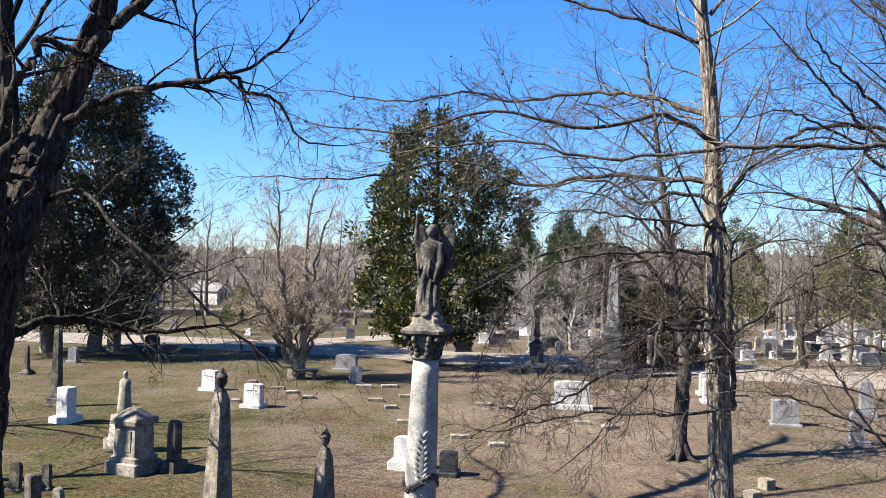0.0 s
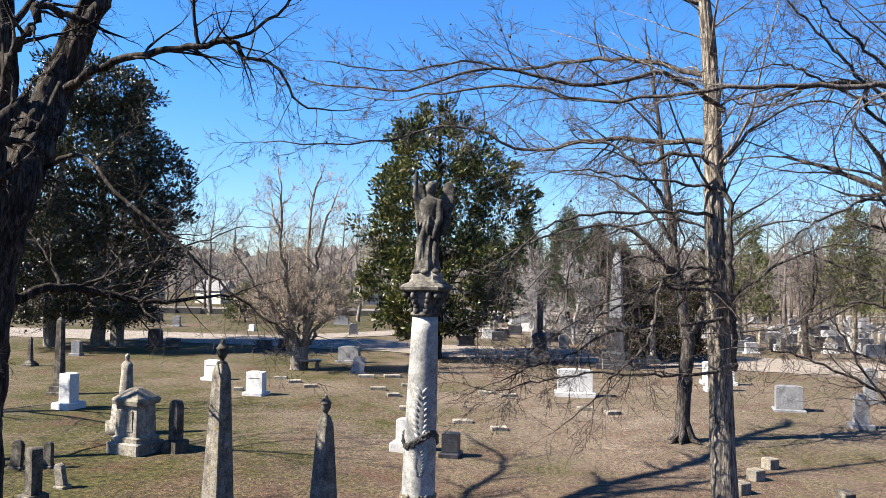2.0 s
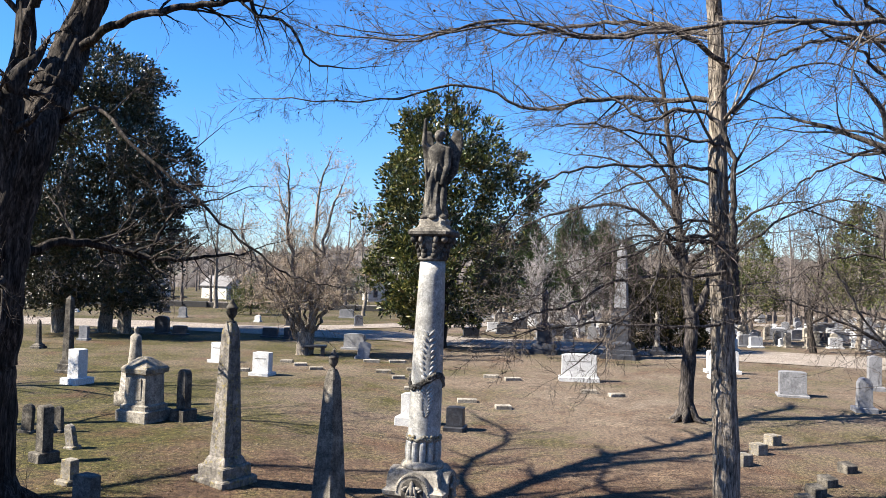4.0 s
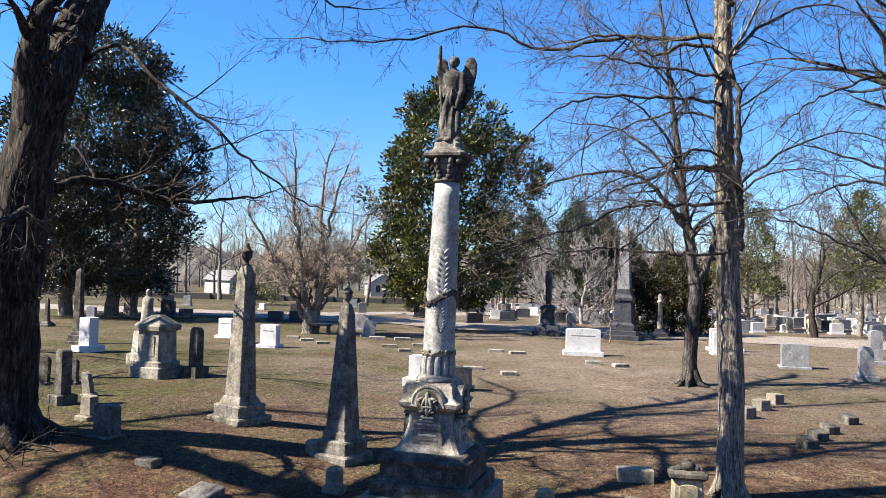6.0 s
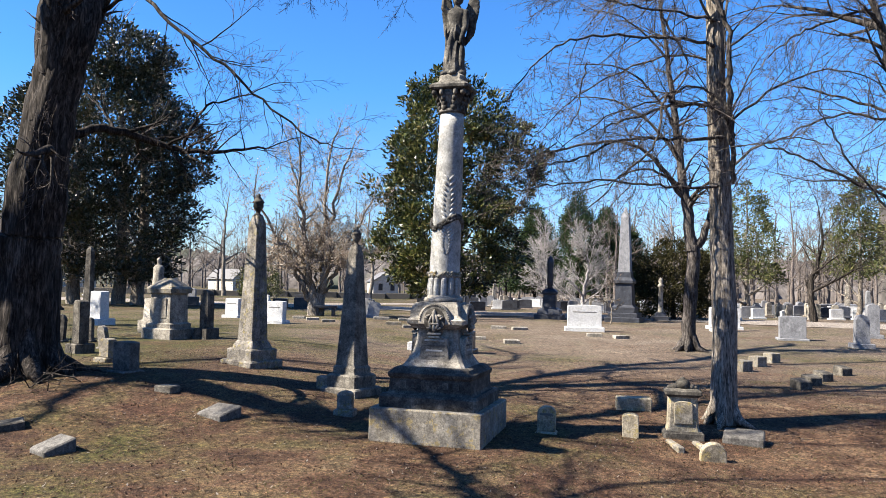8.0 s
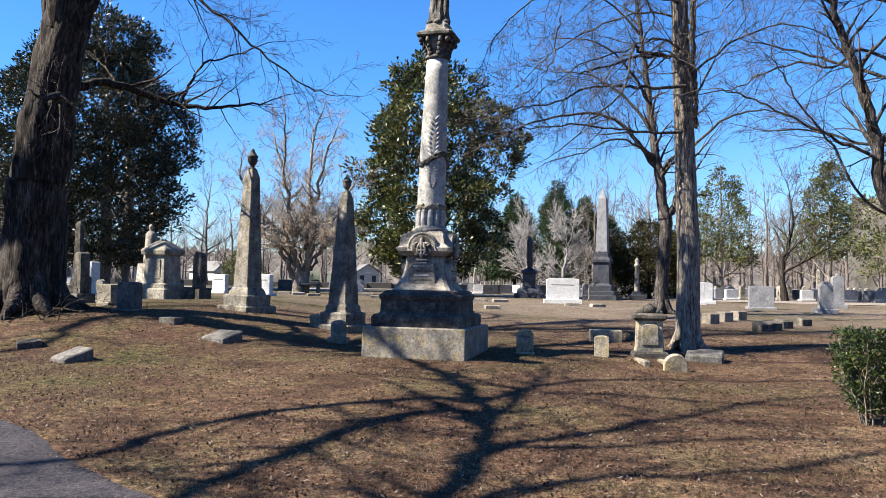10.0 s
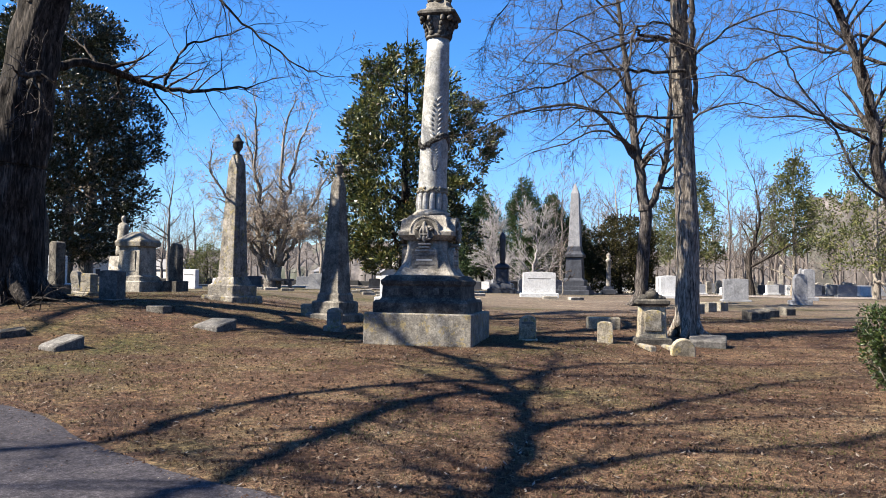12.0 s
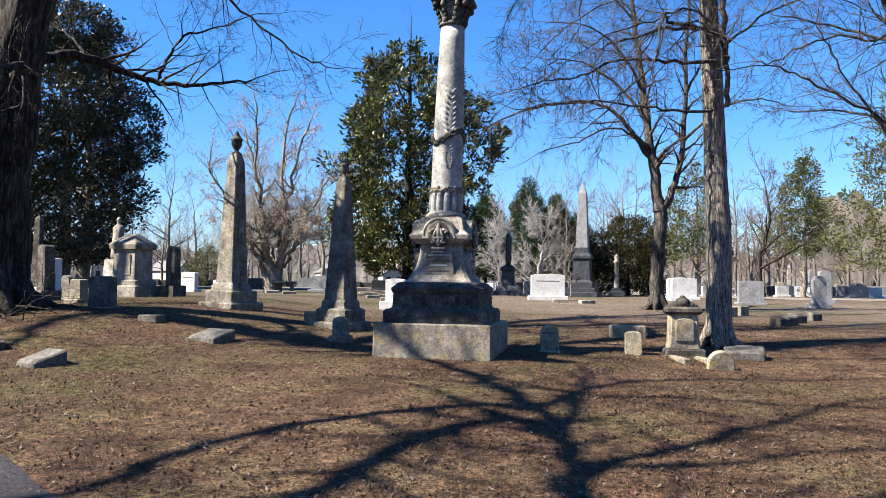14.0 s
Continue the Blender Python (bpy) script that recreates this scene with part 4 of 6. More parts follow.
def bench():
    ob = thing("stone_bench", "dark stone grave bench on two blocks", "bench", -7.86, 40.2, None, 4)
    bm = bmesh.new()
    block(bm, -0.62, 0.62, -0.24, 0.24, 0.46, 0.58, 0.02)
    part("seat", bm, DARK_GRANITE, ob)
    for s in (-1, 1):
        bm = bmesh.new()
        block(bm, s * 0.42 - 0.09, s * 0.42 + 0.09, -0.2, 0.2, -0.05, 0.46, 0.02)
        part("support", bm, DARK_GRANITE, ob)


bench()
for x, y, w in ((-10.2, 38.6, 0.45), (-8.5, 36.8, 0.6), (-7.6, 35.7, 0.6), (-6.6, 34.4, 0.6), (-3.6, 34.4, 0.7), (-2.8, 33.0, 0.55), (-2.0, 30.1, 0.6), (1.16, 34.3, 0.7), (2.06, 33.5, 0.7), (4.9, 30.7, 0.6), (5.85, 30.0, 0.6), (0.16, 27.8, 0.7), (1.4, 26.7, 0.55), (-9.4, 33.0, 0.4), (-4.6, 38.0, 0.8), (-3.4, 38.6, 0.8), (-2.4, 36.0, 0.6)):
    slab(x, y, 8 + (x * 37 % 20) - 10, w, 0.32, 0.15, GREY_STONE if int(x * 10) % 3 else SPOTTED_STONE, "low pale stone kerb marker flush with the grass", group="low kerb markers")

# dark monuments and the far obelisk
def far_obelisk():
    ob = thing("obelisk", "tall blue-grey granite obelisk on a dark stepped base", "monument", 8.8, 45.0, None, -20)
    for z0, z1, w in ((-0.05, 0.3, 1.0), (0.3, 0.55, 0.84), (0.55, 0.9, 0.68)):
        bm = bmesh.new()
        loft(bm, [(z0, w, w), (z1 - 0.04, w, w), (z1, w - 0.04, w - 0.04)], 0.02)
        part("base_step", bm, DARK_GRANITE, ob)
    bm = bmesh.new()
    loft(bm, [(0.9, 0.6, 0.6), (1.0, 0.52, 0.52), (2.2, 0.46, 0.46), (2.26, 0.56, 0.56), (2.42, 0.56, 0.56), (2.6, 0.42, 0.42), (2.9, 0.4, 0.4)], 0.02)
    part("die", bm, DARK_GRANITE, ob)
    bm = bmesh.new()
    loft(bm, [(2.9, 0.36, 0.36), (4.2, 0.31, 0.31), (6.1, 0.24, 0.24), (6.75, 0.015, 0.015)], 0.02)
    part("shaft", bm, PALE_STONE, ob, "weathered blue-grey tapering granite shaft")


far_obelisk()


def dark_monument():
    ob = thing("urn_monument", "dark weathered pedestal monument with slender top", "monument", 4.6, 46.6, None, -12)
    bm = bmesh.new()
    loft(bm, [(-0.05, 0.85, 0.85), (0.3, 0.85, 0.85), (0.34, 0.7, 0.7), (0.6, 0.66, 0.66), (0.66, 0.5, 0.5)], 0.03)
    part("base", bm, DARK_GRANITE, ob)
    bm = bmesh.new()
    loft(bm, [(0.66, 0.46, 0.46), (0.74, 0.4, 0.4), (1.5, 0.37, 0.37), (1.56, 0.46, 0.46), (1.68, 0.46, 0.46), (1.86, 0.24, 0.24)], 0.02)
    part("die", bm, DARK_GRANITE, ob)
    bm = bmesh.new()
    lathe(bm, [(1.86, 0.2), (2.0, 0.14), (2.1, 0.18), (2.3, 0.2), (2.8, 0.17), (3.4, 0.2), (3.6, 0.19), (3.75, 0.1), (3.85, 0.02)], 16)
    part("draped_shaft", bm, DARK_GRANITE, ob, "", True)


dark_monument()


def cross_column():
    ob = thing("column_headstone", "slender grey column headstone on a dark base", "monument", 11.4, 47.3, None, -8)
    bm = bmesh.new()
    loft(bm, [(-0.05, 0.45, 0.45), (0.3, 0.45, 0.45), (0.36, 0.3, 0.3), (0.55, 0.26, 0.26)], 0.02)
    part("base", bm, DARK_GRANITE, ob)
    bm = bmesh.new()
    lathe(bm, [(0.55, 0.2), (0.62, 0.16), (2.1, 0.13), (2.15, 0.19), (2.22, 0.19), (2.3, 0.1), (2.45, 0.15), (2.6, 0.1), (2.68, 0.02)], 14)
    part("column", bm, GREY_STONE, ob, "", True)


cross_column()


def far_graves():
    """The crowded field of graves beyond the drive."""
    rng = random.Random(21)
    kinds = []
    mats = [WHITE_STONE, PALE_STONE, GREY_STONE, DARK_GRANITE, PALE_STONE, WHITE_STONE]
    dims = [(0.9, 0.8, 0.02, 1.2), (0.7, 1.0, 0.2, 1.2), (0.45, 1.1, 0.15, 1.3), (1.2, 0.8, 0.05, 1.15), (1.4, 0.9, 0.1, 1.15), (0.5, 0.6, 0.1, 1.2)]
    names = ["white upright headstone in the far rows", "grey round-topped headstone in the far rows", "narrow old headstone in the far rows", "dark granite headstone in the far rows", "wide grey family headstone in the far rows", "small white headstone in the far rows"]
    for m, (w, h, t, b), lab in zip(mats, dims, names):
        x, y = rng.uniform(0, 12), rng.uniform(62, 66)
        kinds.append(headstone(x, y, rng.uniform(-12, 12), w, h, 0.28, m, lab, t, (b, 0.14), group="far headstones"))
    for k in range(250):
        y = rng.uniform(56, 104)
        x = rng.uniform(-4 + (y - 56) * -0.05, 12 + y * 0.52)
        if k % 4 == 0:
            x = rng.uniform(14, 40)
            y = rng.uniform(52, 70)
        copy_thing(kinds[k % 6], pose(x, y, ground_z(x, y) - 0.03, 0, rng.uniform(-2, 2), rng.uniform(-15, 15)))
    for x, y, h in ((16, 58, 3.2), (23, 66, 2.6), (30, 60, 2.2), (20, 78, 3.8), (7, 72, 3.0), (34, 72, 2.8), (2, 80, 2.6)):
        obelisk(x, y, rng.uniform(-20, 20), h, 0.9, 0.42, 0.26, rng.choice([PALE_STONE, GREY_STONE]), "pale granite obelisk among the far graves", 0, 2)
    for x, y in ((-14, 62), (-18, 66), (-9, 63.5), (-26, 70), (-4, 61.5), (-31, 78), (-22, 84), (-12, 76), (-38, 74)):
        copy_thing(kinds[rng.randrange(6)], pose(x, y, ground_z(x, y) - 0.03, 0, 0, rng.uniform(-12, 12)))


far_graves()


# ---- far buildings and the boundary wall ----
def small_house(x, y, rz, wide, long, eave, apex, label):
    h = thing("house", label, "house", x, y, ground_z(x, y) - 0.1, rz)
    a, b = wide / 2, long / 2
    bm = bmesh.new()
    slabform(bm, [(-a, 0), (a, 0), (a, eave), (0, apex), (-a, eave)], long, 0, 0.02)
    w = part("wall", bm, SIDING, h)
    for s in (-1, 1):
        bm = bmesh.new()
        ln = math.hypot(a, apex - eave) + 0.3
        block(bm, -ln / 2, ln / 2, -b - 0.3, b + 0.3, 0, 0.1, 0.02)
        ang = math.atan2(apex - eave, a)
        m = Matrix.Translation((s * (a / 2 + 0.12), 0, (eave + apex) / 2 - 0.02)) @ Matrix.Rotation(s * ang, 4, "Y")
        bmesh.ops.transform(bm, matrix=m, verts=bm.verts)
        part("roof", bm, SHINGLE, h)
    for px, side in ((-a * 0.45, 0), (a * 0.45, 0)):
        bm = bmesh.new()
        block(bm, px - 0.35, px + 0.35, -b - 0.04, -b + 0.02, eave * 0.35, eave * 0.85, 0.01)
        part("window", bm, GLASS_DARK, h)
    for k in range(3):
        bm = bmesh.new()
        yy = -b + long * (k + 0.7) / 3.4
        block(bm, a - 0.02, a + 0.04, yy - 0.4, yy + 0.4, eave * 0.35, eave * 0.85, 0.01)
        part("window", bm, GLASS_DARK, h)


small_house(-40.5, 126, 55, 3.4, 6.5, 2.2, 3.7, "small cream gabled house with grey roof far off")
small_house(-52, 128, 20, 4.0, 7.0, 2.4, 3.6, "pale low house behind the wall")
small_house(-66, 122, -10, 5.0, 9.0, 2.6, 3.9, "white low building behind bare trees")
small_house(-16, 134, 15, 4.5, 8.0, 2.3, 3.8, "pale distant house between trees")
small_house(-5.5, 128, 10, 3.6, 6.0, 2.0, 3.2, "white distant shed beyond the graves")


def boundary_wall():
    verts, faces = [], []
    bm = bmesh.new()
    for k in range(30):
        x0 = -95 + k * 3.0
        block(bm, x0, x0 + 2.98, 95.6 + 0.05 * x0, 96.1 + 0.05 * x0, -0.2, 0.85 + 0.05 * math.sin(k * 2.3), 0.04)
    w = part("wall_boundary", bm, WALL_DARK)
    tagged(w, "long low dark boundary wall along the street", "wall", kind="structure")


boundary_wall()


# ---- trees ----
class Wood:
    """Collects tubes for one bark mesh."""

    def __init__(self):
        self.v, self.f = [], []

    def tube(self, pts, radii, sides, ridge=0.0, seed=0.0):
        base = len(self.v)
        run = 0.0
        n = len(pts)
        up = Vector((0.31, 0.17, 0.94))
        for i in range(n):
            t = (pts[min(i + 1, n - 1)] - pts[max(i - 1, 0)])
            if t.length < 1e-6:
                t = Vector((0, 0, 1))
            t.normalize()
            a = t.cross(up if abs(t.dot(up)) < 0.95 else Vector((1, 0, 0))).normalized()
            b = t.cross(a)
            if i:
                run += (pts[i] - pts[i - 1]).length
            for k in range(sides):
                an = k * math.tau / sides
                r = radii[i]
                if ridge:
                    q = Vector((math.cos(an), math.sin(an), 0))
                    r += ridge * (noise.noise(q * 5.5 + Vector((seed, 0, run * 1.3))) + 0.7 * noise.noise(q * 13 + Vector((0, seed, run * 2.6)))) + ridge * 1.6 * noise.noise(q * 1.6 + Vector((seed, 3, run * 0.5)))
                self.v.append(pts[i] + (a * math.cos(an) + b * math.sin(an)) * r)
        for i in range(n - 1):
            for k in range(sides):
                p, q = base + i * sides + k, base + i * sides + (k + 1) % sides
                self.f.append((p, q, q + sides, p + sides))
        self.f.append(tuple(base + (n - 1) * sides + k for k in range(sides)))

    def link(self, name, mat, parent, label=""):
        return mesh_ob(name, [tuple(p) for p in self.v], self.f, mat, parent, label, True)


def rand_dir(rng):
    while True:
        v = Vector((rng.uniform(-1, 1), rng.uniform(-1, 1), rng.uniform(-1, 1)))
        if 0.05 < v.length < 1:
            return v.normalized()


def tilted(d, angle, rng):
    p = d.cross(rand_dir(rng))
    if p.length < 1e-4:
        p = Vector((1, 0, 0))
    return (d * math.cos(angle) + p.normalized() * math.sin(angle)).normalized()


FINEST = [0.0028]


def grow(wood, thin, p, d, length, r, level, spec, rng, tips):
    """One branch and, from it, its finer branches. spec: per level (segments, wobble, lift, children, ratio, angle)."""
    segs, wob, lift, kids, ratio, angle = spec[level]
    pts, radii = [p.copy()], [r]
    step = length / segs
    for i in range(1, segs + 1):
        d = (d + rand_dir(rng) * wob + Vector((0, 0, lift))).normalized()
        p = p + d * step
        pts.append(p.copy())
        radii.append(max(r * (1 - 0.78 * i / segs), FINEST[0]))
    target = wood if level == 0 or r > 0.03 else thin
    target.tube(pts, radii, 6 if r > 0.06 else (5 if r > 0.025 else 3))
    if level + 1 < len(spec):
        branch_off(wood, thin, pts, radii, level + 1, spec, rng, tips, kids, length * ratio, angle)
    else:
        tips.append((pts[-1], d))
        tips.append((pts[len(pts) // 2], d))


def branch_off(wood, thin, pts, radii, level, spec, rng, tips, kids, length, angle, start=0.22):
    n = len(pts) - 1
    for k in range(kids):
        u = start + (1 - start) * (k + rng.random()) / kids
        i = min(int(u * n), n - 1)
        w = u * n - i
        q = pts[i].lerp(pts[i + 1], w)
        d = (pts[i + 1] - pts[i]).normalized()
        rr = radii[i] + (radii[i + 1] - radii[i]) * w
        cd = tilted(d, radians(angle) * rng.uniform(0.65, 1.3), rng)
        grow(wood, thin, q, cd, length * rng.uniform(0.55, 1.2) * (1.15 - 0.5 * u), max(rr * rng.uniform(0.4, 0.62), FINEST[0]), level, spec, rng, tips)
    grow(wood, thin, pts[-1], (pts[-1] - pts[-2]).normalized(), length * 0.8, max(radii[-1], 0.003), level, spec, rng, tips)


def limb(wood, pts, r0, r1, rng, per=5, wob=0.04, sides=9, ridge=0.0):
    """A main limb through a few guide points, slightly knotted."""
    line = [Vector(p) for p in spline(pts, per)]
    n = len(line) - 1
    if ridge:
        wob = 0.0
    out = [line[0]] + [p + rand_dir(rng) * wob for p in line[1:-1]] + [line[-1]]
    radii = [(r0 + (r1 - r0) * (i / n) ** 0.8) * rng.uniform(0.95, 1.06) for i in range(n + 1)]
    if ridge:
        fine_pts = [Vector(q) for q in spline([tuple(q) for q in out], 5)]
        m = len(fine_pts) - 1
        fine_r = [r0 + (r1 - r0) * (i / m) ** 0.8 for i in range(m + 1)]
        wood.tube(fine_pts, fine_r, 44, ridge, r0 * 31)
    else:
        wood.tube(out, radii, sides)
    return out, radii


def leaf_mesh(name, centres, rng, size, mat, parent, aspect=0.42, up=0.3, label="", bend=0.25):
    """Leaves as small folded blades at (place, outward) centres."""
    verts, faces = [], []
    for c, o in centres:
        d = (o + rand_dir(rng) * 0.9 + Vector((0, 0, up))).normalized()
        s = d.cross(rand_dir(rng))
        if s.length < 1e-3:
            continue
        s.normalize()
        nrm = d.cross(s)
        L = size * rng.uniform(0.6, 1.3)
        W = L * aspect * 0.5
        b = len(verts)
        verts += [tuple(c), tuple(c + d * L * 0.5 + s * W + nrm * L * bend * 0.3), tuple(c + d * L - nrm * L * bend * 0.3), tuple(c + d * L * 0.5 - s * W + nrm * L * bend * 0.3)]
        faces += [(b, b + 1, b + 2), (b, b + 2, b + 3)]
    return mesh_ob(name, verts, faces, mat, parent, label)


def crown_points(rng, profile, centre, clumps, per, clump_r, lump=0.25, seed=0.0, inner=0.5):
    """Leaf places clustered in clumps over a crown whose radius by height is given."""
    out = []
    zs = [p[0] for p in profile]
    weights = []
    samples = []
    for k in range(60):
        z = zs[0] + (zs[-1] - zs[0]) * (k + 0.5) / 60
        for (z0, r0), (z1, r1) in zip(profile, profile[1:]):
            if z0 <= z <= z1:
                r = r0 + (r1 - r0) * (z - z0) / (z1 - z0)
                break
        samples.append((z, r))
        weights.append(max(r, 0.3))
    for k in range(clumps):
        z, r = rng.choices(samples, weights)[0]
        z += rng.uniform(-0.5, 0.5) * (zs[-1] - zs[0]) / 60
        a = rng.random() * math.tau
        nz = noise.noise(Vector((math.cos(a) * 1.4 + seed, math.sin(a) * 1.4, z * 0.38)))
        nz2 = noise.noise(Vector((math.cos(a) * 4 + seed, math.sin(a) * 4, z * 1.1)))
        rr = r * (1 + lump * 1.6 * nz + lump * 0.8 * nz2) * (inner + (1 - inner) * math.sqrt(rng.random()))
        c = Vector((centre[0] + rr * math.cos(a), centre[1] + rr * math.sin(a), z))
        o = Vector((math.cos(a), math.sin(a), 0.25))
        cr = clump_r * rng.uniform(0.6, 1.3)
        for j in range(per):
            q = rand_dir(rng)
            out.append((c + Vector((q.x, q.y, q.z * 0.75)) * cr * (rng.random() ** 0.5), (o + q).normalized()))
    return out


def evergreen(name, label, x, y, profile, trunk_r, clumps, per, size, clump_r, mat, seed, lump=0.25, bark_mat=None, trunks=((0, 0),), aspect=0.42, inner=0.5, bare=0, off=(0, 0)):
    rng = random.Random(seed)
    t = thing(name, label, "tree", x, y)
    wood, thin = Wood(), Wood()
    top = profile[-1][0]
    tips = []
    for dx, dy in trunks:
        pts, radii = limb(wood, [(dx, dy, -0.2), (dx * 1.1, dy, top * 0.3), (dx * 0.9 + off[0] * 0.5, dy + off[1] * 0.5, top * 0.6), (off[0], off[1], top * 0.94)], trunk_r, trunk_r * 0.15, rng, 5, 0.08)
        branch_off(wood, thin, pts, radii, 0, [(5, 0.16, 0.03, 5, 0.5, 50), (4, 0.2, 0.02, 0, 0.5, 50)], rng, tips, 16, max(r for _, r in profile) * 0.8, 65, 0.12)
    for k in range(bare):
        a = rng.random() * math.tau
        r = max(r for _, r in profile)
        z = rng.uniform(profile[0][0], top * 0.6)
        grow(wood, thin, Vector((r * 0.55 * math.cos(a), r * 0.55 * math.sin(a), z)), Vector((math.cos(a), math.sin(a), 0.2)), r * 0.6, 0.045, 0, [(6, 0.3, -0.03, 5, 0.5, 55), (5, 0.3, 0, 3, 0.5, 50), (4, 0.3, 0, 0, 0.5, 50)], rng, tips)
    wood.f += [tuple(i + len(wood.v) for i in f) for f in thin.f]
    wood.v += thin.v
    wood.link("trunk", bark_mat or BARK_DARK, t)
    leaf_mesh("crown", crown_points(rng, profile, off, clumps, per, clump_r, lump, seed * 1.7, inner), rng, size, mat, t, aspect)
    return t


# the three large evergreens
evergreen("magnolia_tree", "tall dense evergreen magnolia with glossy leaves", -1.6, 48.6,
          [(1.4, 2.8), (2.6, 4.0), (5.0, 4.4), (8.0, 4.3), (11.0, 4.1), (13.0, 3.2), (14.6, 2.0), (15.8, 0.7)], 0.42, 700, 54, 0.32, 0.62, LEAF_MAGNOLIA, 3, 0.5, bare=14)
evergreen("magnolia_tree", "huge dark evergreen magnolia with several trunks", -24.9, 50.4,
          [(1.6, 4.2), (4.0, 5.0), (8.0, 5.3), (12.0, 5.2), (15.0, 4.8), (17.2, 3.8), (18.8, 1.8)], 0.5, 1500, 48, 0.3, 0.7, LEAF_DARK, 9, 0.36, trunks=((-2.0, 0), (0.6, 1.0), (2.2, 0.4)), bare=90, bark_mat=BARK)
evergreen("yew_tree", "dense dark upright yew clump", 13.0, 50.5, [(0.2, 2.2), (2.0, 2.6), (3.8, 2.4), (5.2, 1.0)], 0.2, 620, 40, 0.17, 0.42, LEAF_YEW, 12, 0.25)
for x, y, h, r, sd in ((7.0, 92, 11.6, 3.0, 31), (11.8, 90, 13.0, 3.4, 32), (15.6, 94, 11.6, 2.8, 33), (18.8, 96, 9.5, 3.0, 34)):
    evergreen("pine_tree", "blue-green conifer behind the graves", x, y, [(1.5, r), (h * 0.4, r * 0.85), (h * 0.75, r * 0.5), (h, 0.15)], 0.25, 620, 34, 0.42, 0.6, LEAF_PINE, sd, 0.3, aspect=0.2)
evergreen("cedar_tree", "green holly-like evergreen with clear trunk", 20.2, 58.0, [(2.6, 2.4), (4.5, 2.6), (7.0, 1.9), (10.0, 0.4)], 0.22, 270, 34, 0.22, 0.5, LEAF_CEDAR, 41, 0.35, BARK)
evergreen("cedar_tree", "loose olive-green cedar with bare lower trunk", 27.0, 55.0, [(3.2, 2.6), (4.6, 2.8), (7.0, 1.6), (10.8, 0.3)], 0.22, 240, 34, 0.24, 0.55, LEAF_CEDAR, 42, 0.45, BARK, inner=0.25)
evergreen("cedar_tree", "broad olive-green cedar at the field edge", 25.5, 42.0, [(1.8, 2.6), (4.0, 3.0), (7.0, 2.2), (11.5, 0.4)], 0.26, 250, 34, 0.22, 0.55, LEAF_CEDAR, 43, 0.45, BARK, inner=0.25)
evergreen("cedar_tree", "dull green evergreen far behind", 3.5, 88.0, [(2.0, 2.6), (6.0, 2.2), (11.0, 0.3)], 0.2, 180, 30, 0.3, 0.6, LEAF_PINE, 44, 0.4)
evergreen("evergreen_bush", "yellow-green rounded evergreen bush", -22.0, 78.0, [(0.3, 2.0), (2.2, 2.2), (4.0, 0.6)], 0.12, 160, 30, 0.2, 0.5, LEAF_CEDAR, 45, 0.25)

DECID = [(6, 0.16, 0.02, 6, 0.55, 45), (5, 0.22, 0.03, 5, 0.55, 45), (5, 0.25, 0.03, 4, 0.55, 45), (4, 0.28, 0.02, 0, 0.5, 45)]


def join_wood(wood, thin):
    wood.f += [tuple(i + len(wood.v) for i in f) for f in thin.f]
    wood.v += thin.v


def buttress(wood, x, y, z, r, rng, count=7):
    """Root flare at the foot of a trunk."""
    for k in range(count):
        a = k * math.tau / count + rng.uniform(-0.25, 0.25)
        ln = r * rng.uniform(1.7, 2.6)
        c, s = math.cos(a), math.sin(a)
        wood.tube([Vector((x + c * r * 0.35, y + s * r * 0.35, z + r * 2.1)), Vector((x + c * r * 0.75, y + s * r * 0.75, z + r * 0.85)), Vector((x + c * r * 1.15, y + s * r * 1.15, z + r * 0.28)), Vector((x + c * ln, y + s * ln, z - r * 0.2))], [r * 0.36, r * 0.42, r * 0.32, r * 0.1], 7)


